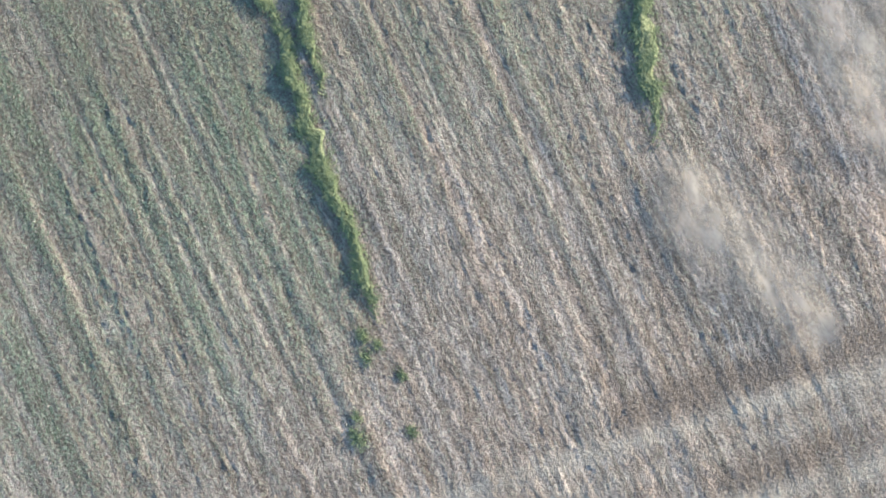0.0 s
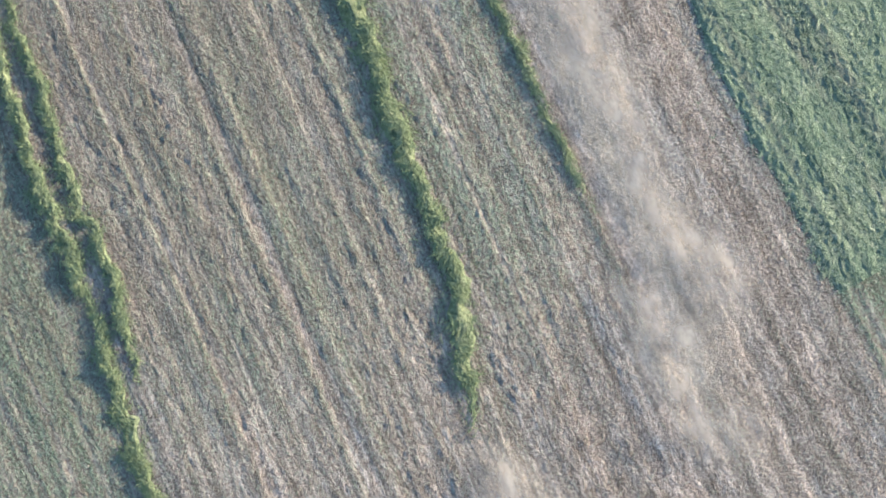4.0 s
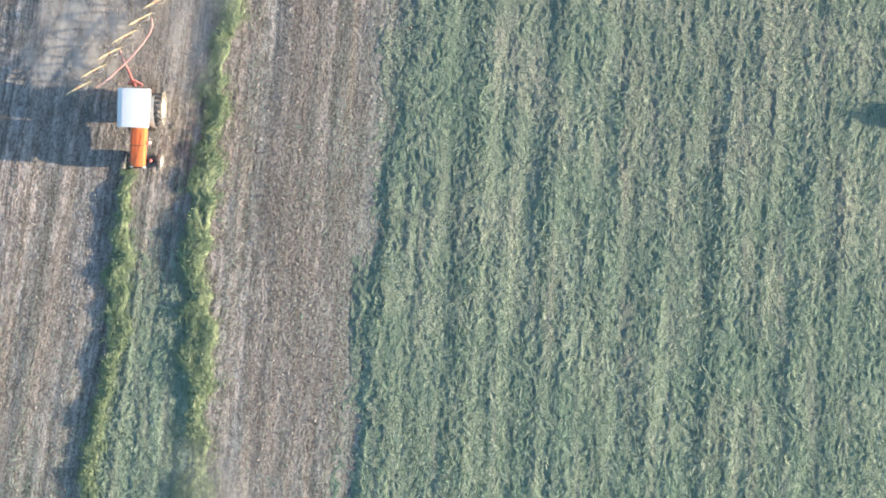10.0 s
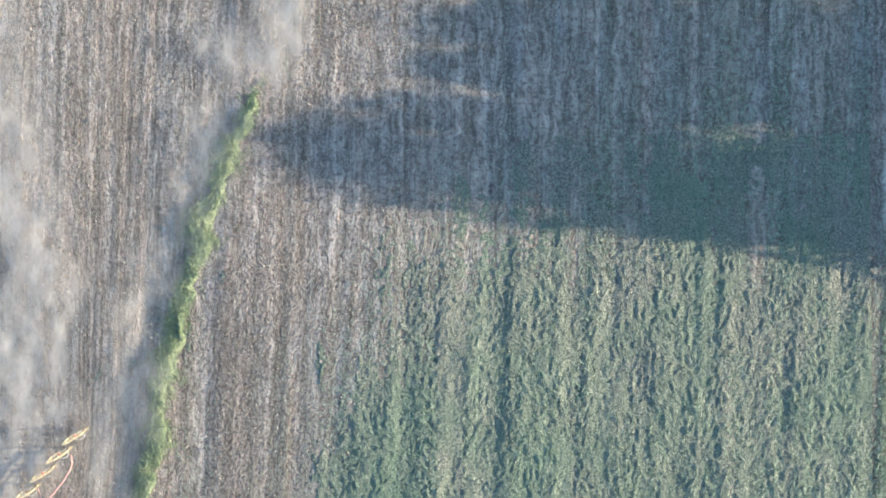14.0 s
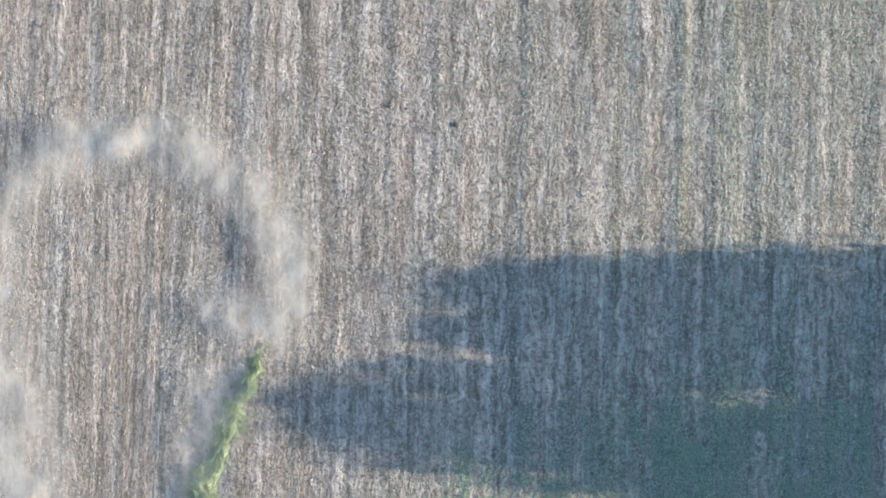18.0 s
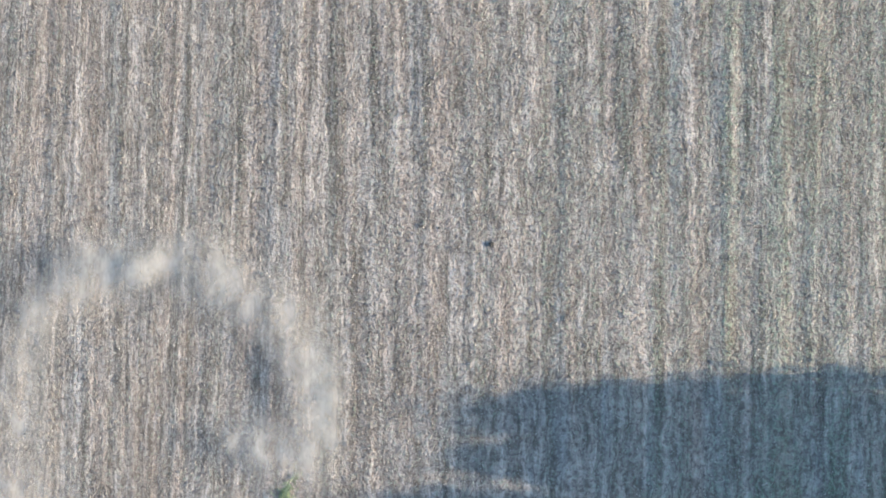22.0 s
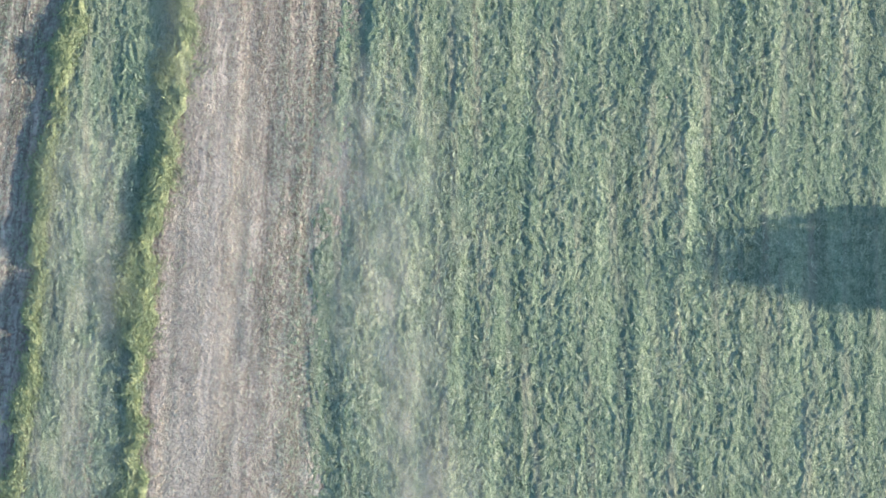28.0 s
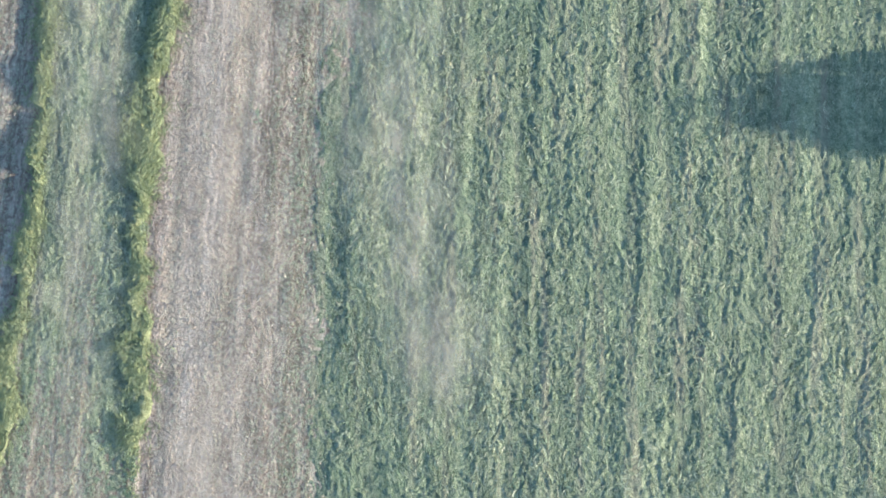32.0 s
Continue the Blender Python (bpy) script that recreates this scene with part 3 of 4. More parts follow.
fade = step(17.5 - far, 0, 2.0) * (1 - step(sx, RAKED_ROW(sy) + 0.5, RAKED_ROW(sy) + 2.5))
sz = ground_height(sx, sy) - 0.02 + (0.018 + rough) * fade
shown = fade > 0.01
cell = shown[:-1, :-1] & shown[1:, :-1] & shown[:-1, 1:] & shown[1:, 1:]
index = np.cumsum(shown.ravel()).reshape(shown.shape) - 1
quads = np.stack([index[:-1, :-1][cell], index[:-1, 1:][cell], index[1:, 1:][cell], index[1:, :-1][cell]], -1)
crust_mesh = mesh_of("rough_stubble", np.stack([sx[shown], sy[shown], sz[shown]], -1), quads.ravel(), np.arange(len(quads)) * 4, SOIL, True)
corner = np.empty(len(crust_mesh.loops), np.int32)
crust_mesh.loops.foreach_get("vertex_index", corner)
crust_mesh.uv_layers.new(name="rows").data.foreach_set("uv", np.stack([row_of(sx, sy)[shown][corner], sy[shown][corner]], -1).astype(np.float32).ravel())
for key, field in (("cover", greenness), ("wear", worn), ("crust", crusted)):
    crust_mesh.attributes.new(key, "FLOAT", "POINT").data.foreach_set("value", field(sx, sy)[shown].astype(np.float32))
tagged(new("rough_stubble", crust_mesh), "coarse tufted grey-brown stubble crust with green regrowth", "stubble", kind="stuff")


def windrow(path, y0, y1, width, height, label, thin=0.0, seed=1, taper=0.0):
    """A raked ridge of green hay: an uneven mound with loose strands over it."""
    ys = np.arange(y0, y1, 0.08)
    across = np.linspace(-1, 1, 23)
    S, YY = np.meshgrid(across, ys)
    ends = step(YY, y0, y0 + 2.5) * (1 - step(YY, y1 - 2.5, y1))
    wide = width * (1 - taper * step(YY, -20, -4)) * (0.5 + 1.0 * drift(YY * 0.9, YY * 0 + seed, seed)) * (0.35 + 0.65 * ends)
    shift = 0.18 * (drift(YY * 0.35, YY * 0, seed + 1) - 0.5) + 0.3 * (drift(YY * 1.3, YY * 0, seed + 2) - 0.5) + 0.26 * (drift(YY * 2.9, YY * 0, seed + 9) - 0.5)
    ragged = 0.16 * (drift(YY * 2.4, np.sign(S) * 3 + 5, seed + 10) - 0.5) + 0.12 * (drift(YY * 5.5, np.sign(S) * 3 + 5, seed + 12) - 0.5)
    X = path(YY) + shift + S * (wide * 0.42 + ragged * np.abs(S))
    tall = height * (0.35 + 1.0 * drift(YY * 0.8, S * 1.5, seed + 3)) * ends * (1 - thin * drift(YY * 0.5, YY * 0, seed + 4))
    wads = 0.09 * (folded(X * 3.4, YY * 2.4, seed + 5) - 0.5) + 0.06 * (folded(X * 7.5, YY * 6, seed + 11) - 0.5)
    Z = ground_height(X, YY) - 0.03 + tall * np.clip(1 - S * S, 0, 1) ** 0.8 + wads * (1 - S * S) * (0.3 + 0.7 * ends)
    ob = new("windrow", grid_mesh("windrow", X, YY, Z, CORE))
    tagged(ob, label, "hay windrow", group="raked windrows")
    m = int((y1 - y0) * 700 * (1 - 0.5 * thin))
    yy = rng.uniform(y0 - 0.3, y1, m)
    s = np.clip(rng.normal(0, 0.62, m), -2.4, 2.4)
    end = step(yy, y0 - 0.5, y0 + 2.5) * (1 - step(yy, y1 - 2.5, y1))
    keep = rng.uniform(0, 1, m) < 0.15 + 0.85 * end
    keep &= rng.uniform(0, 1, m) < 0.06 + 1.4 * step(drift(yy * 2.3, s * 1.6 + 9, seed + 6), 0.32, 0.72)
    yy, s, end = yy[keep], s[keep], end[keep]
    m = len(yy)
    w = width * (1 - taper * step(yy, -20, -4)) * (0.5 + 1.0 * drift(yy * 0.9, yy * 0 + seed, seed)) * (0.35 + 0.65 * end)
    sh = 0.18 * (drift(yy * 0.35, yy * 0, seed + 1) - 0.5) + 0.3 * (drift(yy * 1.3, yy * 0, seed + 2) - 0.5) + 0.26 * (drift(yy * 2.9, yy * 0, seed + 9) - 0.5)
    xx = path(yy) + sh + s * w / 2
    top = height * (0.35 + 1.0 * drift(yy * 0.8, s * 1.5, seed + 3)) * end * np.clip(1 - s * s, 0, 1) ** 0.8 * (1 - thin * drift(yy * 0.5, yy * 0, seed + 4))
    turn = row_yaw(xx, yy) + 2.4 * (drift(yy * 2.1, s * 1.2, seed + 8) - 0.5) + rng.normal(0, 0.5, m) + np.pi * (rng.uniform(0, 1, m) < 0.5)
    loose = new("loose_hay", ribbons("loose_hay", xx, yy, ground_height(xx, yy) + top + rng.uniform(-0.03, 0.03, m), turn, rng.uniform(0.15, 0.45, m),
                                         rng.uniform(0.012, 0.032, m), rng.uniform(0.02, 0.1, m), ROW_HAY, 0.3, (np.where(np.abs(s) < 1, -1.6 * s * height / w, 0), s * 0)))
    tagged(loose, kind="stuff")
    loose.parent = ob
    return ob


windrow(WEST_ROW, -74.6, -12.6, 0.92, 0.19, "long raked windrow of green hay curving across the stubble", 0.0, 41)
windrow(RAKED_ROW, -51.5, 7.4, 1.3, 0.22, "freshly raked green windrow beside the bare lane", 0.15, 51, 0.36)
windrow(RAKED_ROW, -69.0, -51.8, 0.34, 0.11, "thin dusty broken end of a raked windrow", 0.7, 55)
windrow(FAR_ROW, -75.4, -62.0, 0.62, 0.17, "ragged green windrow running out towards the headland", 0.2, 71)
windrow(lambda y: FAR_ROW(y), -63.4, -47.0, 0.7, 0.2, "thick leafy green windrow that splits in two", 0.0, 75)
windrow(lambda y: FAR_ROW(y) + 1.15, -66.2, -50.0, 0.55, 0.16, "thinner strand of green hay beside the windrow", 0.2, 81)


def hay_clump(x, y, size, seed):
    """A small heap of cut grass left behind by the rake."""
    bm = bmesh.new()
    bmesh.ops.create_icosphere(bm, subdivisions=3, radius=size)
    for v in bm.verts:
        k = 0.7 + 0.6 * float(drift(v.co.x * 7 + 50, v.co.y * 5 + 50, seed))
        v.co = Vector((x + v.co.x * k * 0.8, y + v.co.y * k * 1.3, float(ground_height(x, y)) + v.co.z * k * 0.4))
    me = bpy.data.meshes.new("hay_clump")
    bm.to_mesh(me)
    bm.free()
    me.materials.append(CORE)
    ob = tagged(new("hay_clump", me), "small heap of green hay dropped on the stubble", "hay clump", group="dropped hay clumps")
    m = int(1500 * size)
    xx, yy = x + rng.normal(0, size * 0.8, m), y + rng.normal(0, size * 1.3, m)
    loose = new("loose_hay", ribbons("loose_hay", xx, yy, ground_height(xx, yy) + rng.uniform(0, size * 0.45, m), rng.uniform(0, 6.3, m), rng.uniform(0.1, 0.3, m),
                                     rng.uniform(0.010, 0.022, m), rng.uniform(0.02, 0.08, m), ROW_HAY))
    tagged(loose, kind="stuff")
    loose.parent = ob


for k, (cx, cy, r) in enumerate(((-39.66, -75.56, 0.26), (-39.3, -76.2, 0.16), (-40.0, -76.4, 0.2), (-41.88, -79.03, 0.3), (-41.5, -78.3, 0.15), (-39.06, -77.74, 0.17), (-39.82, -79.93, 0.18))):
    hay_clump(cx, cy, r * 0.62, 201 + k)


# ---- building helpers for made things ----
def part(name, bm, mat, parent, label="", m=None):
    me = bpy.data.meshes.new(name)
    bmesh.ops.recalc_face_normals(bm, faces=bm.faces)
    bm.to_mesh(me)
    bm.free()
    me.materials.append(mat)
    ob = new(name, me)
    ob.parent = parent
    if m is not None:
        ob.matrix_basis = m
    return tagged(ob, label)


def smooth(ob, angle=40):
    ob.data.polygons.foreach_set("use_smooth", np.ones(len(ob.data.polygons), bool))
    ob.data.set_sharp_from_angle(angle=radians(angle))
    return ob


def box(bm, centre, size, bevel=0.01, turn=None):
    made = bmesh.ops.create_cube(bm, size=1.0)["verts"]
    bmesh.ops.scale(bm, vec=size, verts=made)
    if bevel:
        edges = list({e for v in made for e in v.link_edges})
        made = list({v for f in bmesh.ops.bevel(bm, geom=edges, offset=bevel, segments=2, affect="EDGES")["faces"] for v in f.verts} | {v for v in made if v.is_valid})
    if turn is not None:
        bmesh.ops.transform(bm, matrix=turn, verts=made)
    bmesh.ops.translate(bm, vec=centre, verts=made)


def limb(bm, points, radii, sides=8):
    """A round bar through the points, its radius changing from one to the next."""
    pts = [Vector(p) for p in points]
    radii = radii if isinstance(radii, (list, tuple)) else [radii] * len(pts)
    rings = []
    side = None
    for k, p in enumerate(pts):
        d = (pts[min(k + 1, len(pts) - 1)] - pts[max(k - 1, 0)]).normalized()
        if side is None:
            side = d.cross(Vector((0, 0, 1)) if abs(d.z) < 0.9 else Vector((1, 0, 0))).normalized()
        side = (side - d * side.dot(d)).normalized()
        up = d.cross(side)
        rings.append([bm.verts.new(p + (side * math.cos(a) + up * math.sin(a)) * radii[k]) for a in (2 * math.pi * j / sides for j in range(sides))])
    for a, b in zip(rings, rings[1:]):
        for j in range(sides):
            bm.faces.new((a[j], a[(j + 1) % sides], b[(j + 1) % sides], b[j]))
    bm.faces.new(rings[0][::-1])
    bm.faces.new(rings[-1])


def lathe(bm, profile, segments=32, closed=True):
    """Turn a profile of (radius, along) round the x axis."""
    rings = [[bm.verts.new((x, r * math.cos(a), r * math.sin(a))) for a in (2 * math.pi * j / segments for j in range(segments))] for r, x in profile]
    pairs = list(zip(rings, rings[1:])) + ([(rings[-1], rings[0])] if closed else [])
    for a, b in pairs:
        for j in range(segments):
            bm.faces.new((a[j], a[(j + 1) % segments], b[(j + 1) % segments], b[j]))


def tyre_mesh(radius, width, rim, lugs):
    bm = bmesh.new()
    h = width / 2
    lathe(bm, [(rim, -h * 0.75), (rim + (radius - rim) * 0.45, -h), (radius * 0.95, -h * 0.93), (radius * 0.985, -h * 0.6), (radius * 0.99, 0),
               (radius * 0.985, h * 0.6), (radius * 0.95, h * 0.93), (rim + (radius - rim) * 0.45, h), (rim, h * 0.75)], 40)
    for k in range(lugs):
        for s in (-1, 1):
            a = 2 * math.pi * (k + (0.25 if s > 0 else -0.25)) / lugs
            turn = Matrix.Rotation(a, 4, "X") @ Matrix.Translation((s * h * 0.48, 0, radius * 0.995)) @ Matrix.Rotation(radians(s * 38), 4, "Z")
            box(bm, (0, 0, 0), (h * 1.05, 0.055, 0.06), 0, turn)
    return bm


def rim_mesh(rim, width):
    bm = bmesh.new()
    h = width / 2
    lathe(bm, [(rim, -h * 0.78), (rim * 0.93, -h * 0.78), (rim * 0.85, -h * 0.35), (rim * 0.35, -h * 0.15), (rim * 0.3, -h * 0.45), (0.02, -h * 0.45),
               (0.02, h * 0.45), (rim * 0.3, h * 0.45), (rim * 0.35, h * 0.15), (rim * 0.85, h * 0.35), (rim * 0.93, h * 0.78), (rim, h * 0.78)], 28)
    return bm


# ---- the tractor: rear axle over its base, nose towards its own +y ----
def tractor(m):
    root = new("tractor")
    root.matrix_basis = m
    tagged(root, "old orange tractor with a white canopy roof, raking the hayfield", "tractor")
    # bonnet: swept shell with rounded shoulders
    bm = bmesh.new()
    rings = []
    for y, w, z in ((0.86, 0.31, 1.50), (1.3, 0.31, 1.49), (1.9, 0.29, 1.46), (2.3, 0.275, 1.42), (2.44, 0.25, 1.36), (2.47, 0.21, 1.28)):
        rings.append([bm.verts.new((sx * w, y, sz)) for sx, sz in ((-1, 0.98), (-1, z - 0.13), (-0.9, z - 0.05), (-0.62, z - 0.01), (0, z + 0.015), (0.62, z - 0.01), (0.9, z - 0.05), (1, z - 0.13), (1, 0.98))])
    for a, b in zip(rings, rings[1:]):
        for j in range(len(a) - 1):
            bm.faces.new((a[j], a[j + 1], b[j + 1], b[j]))
    bm.faces.new(rings[0])
    bm.faces.new(rings[-1][::-1])
    hood = smooth(part("hood", bm, ORANGE, root, "glossy orange bonnet"), 35)
    bm = bmesh.new()
    for k in (-1, 1):
        box(bm, (k * 0.16, 1.65, 1.497), (0.018, 1.2, 0.012), 0.004)
    part("hood_rib", bm, ORANGE, hood)
    # thin dark bar: bonnet seam, with the exhaust's cast shadow built as a shape
    bm = bmesh.new()
    box(bm, (0, 1.62, 1.505), (0.62, 0.03, 0.012), 0.004)
    part("hood_seam_shadow", bm, IRON, hood, "dark bar across the bonnet for its seam and the exhaust's shadow")
    bm = bmesh.new()
    box(bm, (0, 2.47, 1.1), (0.4, 0.03, 0.36), 0.01)
    for k in range(6):
        box(bm, (0, 2.49, 0.96 + k * 0.055), (0.36, 0.02, 0.02), 0.004)
    part("grille", bm, IRON, root)
    for s in (-1, 1):
        bm = bmesh.new()
        limb(bm, [(s * 0.24, 2.44, 1.18), (s * 0.24, 2.5, 1.18)], [0.075, 0.07], 16)
        part("headlight", bm, LAMP, root, "round headlight")
    bm = bmesh.new()
    box(bm, (0, 1.55, 0.8), (0.42, 1.5, 0.42), 0.04)
    box(bm, (0, 1.5, 0.56), (0.34, 1.3, 0.2), 0.04)
    part("engine", bm, IRON, root)
    bm = bmesh.new()
    box(bm, (0, 0.35, 0.72), (0.46, 1.3, 0.42), 0.05)
    part("gearbox", bm, IRON, root)
    bm = bmesh.new()
    limb(bm, [(-0.8, 0, 0.68), (-0.3, 0, 0.7), (0.3, 0, 0.7), (0.8, 0, 0.68)], [0.09, 0.15, 0.15, 0.09], 12)
    part("rear_axle", bm, IRON, root)
    bm = bmesh.new()
    box(bm, (0, 2.17, 0.5), (1.2, 0.12, 0.1), 0.02)
    box(bm, (0, 2.17, 0.62), (0.3, 0.3, 0.2), 0.03)
    part("front_axle", bm, IRON, root)
    for s in (-1, 1):
        bm = tyre_mesh(0.695, 0.34, 0.38, 20)
        wheel = smooth(part("rear_wheel", bm, RUBBER, root, "large dusty ribbed rear tyre", pose(s * 0.74, 0, 0.70)))
        smooth(part("rim", rim_mesh(0.385, 0.34), CREAM, wheel, "pale painted rim"))
        bm = tyre_mesh(0.38, 0.19, 0.22, 0)
        wheel = smooth(part("front_wheel", bm, RUBBER, root, "narrow front tyre", pose(s * 0.74, 2.17, 0.38, 0, 0, -4)))
        smooth(part("rim", rim_mesh(0.225, 0.19), CREAM, wheel, "pale painted rim"))
        bm = bmesh.new()
        limb(bm, [(s * 0.36, 2.17, 0.56), (s * 0.42, 2.17, 0.74), (s * 0.42, 2.17, 0.82)], [0.07, 0.085, 0.04], 12)
        smooth(part("king_pin", bm, RED, root, "red steering knuckle cap"))
        # mudguard: a bent plate over the rear wheel
        bm = bmesh.new()
        rows_ = []
        for k in range(9):
            a = radians(-35 + k * 17.5)
            rows_.append([bm.verts.new((s * px, 0.82 * math.sin(-a) * -1 - 0.0, 0.70 + 0.82 * math.cos(a))) for px in (0.42, 0.45, 0.58, 0.61)])
        for a, b in zip(rows_, rows_[1:]):
            for j in range(3):
                bm.faces.new((a[j], a[j + 1], b[j + 1], b[j]))
        guard = part("mudguard", bm, CREAM, root, "pale bent mudguard")
        solid = guard.modifiers.new("thick", "SOLIDIFY")
        solid.thickness = 0.015
    bm = bmesh.new()
    box(bm, (0, 0.15, 1.12), (0.46, 0.44, 0.1), 0.04)
    part("seat", bm, SEAT, root)
    bm = bmesh.new()
    box(bm, (0, -0.1, 1.34), (0.44, 0.08, 0.36), 0.035)
    part("seat_back", bm, SEAT, root)
    bm = bmesh.new()
    for k in range(24):
        a, b = 2 * math.pi * k / 24, 2 * math.pi * (k + 1) / 24
        limb(bm, [(0.19 * math.cos(a), 0.19 * math.sin(a), 0), (0.19 * math.cos(b), 0.19 * math.sin(b), 0)], 0.014, 6)
    limb(bm, [(-0.18, 0, 0), (0.18, 0, 0)], 0.01, 6)
    limb(bm, [(0, 0, 0), (0, 0, -0.4)], 0.018, 6)
    part("steering_wheel", bm, SEAT, root, "", pose(0, 0.68, 1.5, -25))
    bm = bmesh.new()
    box(bm, (0, 0.84, 1.3), (0.6, 0.1, 0.42), 0.03)
    part("dashboard", bm, IRON, root)
    for s in (-1, 1):
        bm = bmesh.new()
        box(bm, (s * 0.42, 0.6, 0.68), (0.3, 0.7, 0.03), 0.008)
        part("footplate", bm, IRON, root)
    # canopy
    bm = bmesh.new()
    top = []
    for gy_ in range(9):
        for gx_ in range(7):
            u, v = gx_ / 3 - 1, gy_ / 4 - 1
            top.append(bm.verts.new((u * 0.65 * (1 - 0.02 * v), 0.17 + v * 0.785, 2.5 - 0.035 * u * u - 0.03 * v * v + 0.006 * math.cos(u * 9))))
    for gy_ in range(8):
        for gx_ in range(6):
            k = gy_ * 7 + gx_
            bm.faces.new((top[k], top[k + 1], top[k + 8], top[k + 7]))
    roof = part("canopy_roof", bm, WHITE, root, "white slightly domed sheet roof")
    smooth(roof, 60)
    roof.modifiers.new("thick", "SOLIDIFY").thickness = 0.05
    roof.modifiers.new("edge", "BEVEL").width = 0.012
    for sx in (-1, 1):
        for y0, y1, z0 in ((-0.42, -0.45, 1.1), (0.84, 0.8, 0.95)):
            bm = bmesh.new()
            limb(bm, [(sx * 0.56, y0, z0), (sx * 0.58, (y0 + y1) / 2, 1.8), (sx * 0.58, y1, 2.45)], 0.028, 8)
            part("roof_post", bm, IRON, root)
    bm = bmesh.new()
    box(bm, (-0.78, 0.0, 2.2), (0.1, 0.02, 0.16), 0.008)
    limb(bm, [(-0.56, -0.02, 2.25), (-0.78, 0.0, 2.22)], 0.01, 6)
    part("mirror", bm, STEEL, root)
    bm = bmesh.new()
    limb(bm, [(0.3, 1.62, 1.2), (0.38, 1.62, 1.25), (0.38, 1.62, 1.75), (0.38, 1.55, 1.86)], [0.035, 0.05, 0.045, 0.03], 12)
    part("exhaust_pipe", bm, STEEL, root, "upright steel exhaust pipe")
    bm = bmesh.new()
    limb(bm, [(-0.32, 1.55, 1.22), (-0.45, 1.5, 1.25), (-0.5, 1.46, 1.34)], [0.05, 0.07, 0.07], 12)
    part("air_cleaner", bm, CREAM, root, "pale air cleaner bowl")
    # three-point linkage
    for s in (-1, 1):
        bm = bmesh.new()
        limb(bm, [(s * 0.2, -0.2, 0.5), (s * 0.34, -0.95, 0.5)], 0.03, 8)
        part("lift_arm", bm, IRON, root)
        bm = bmesh.new()
        limb(bm, [(s * 0.2, -0.25, 1.0), (s * 0.3, -0.65, 0.55)], 0.02, 8)
        part("lift_rod", bm, IRON, root)
        bm = bmesh.new()
        box(bm, (s * 0.52, -0.62, 1.3), (0.1, 0.05, 0.07), 0.01)
        part("tail_light", bm, RED, root, "small red tail light")
    bm = bmesh.new()
    limb(bm, [(0, -0.3, 0.95), (0, -0.95, 1.0)], 0.022, 8)
    part("top_link", bm, RED, root)
    return root


tractor(pose(-14.50, -10.83, 0, 0, 0, 178.6))


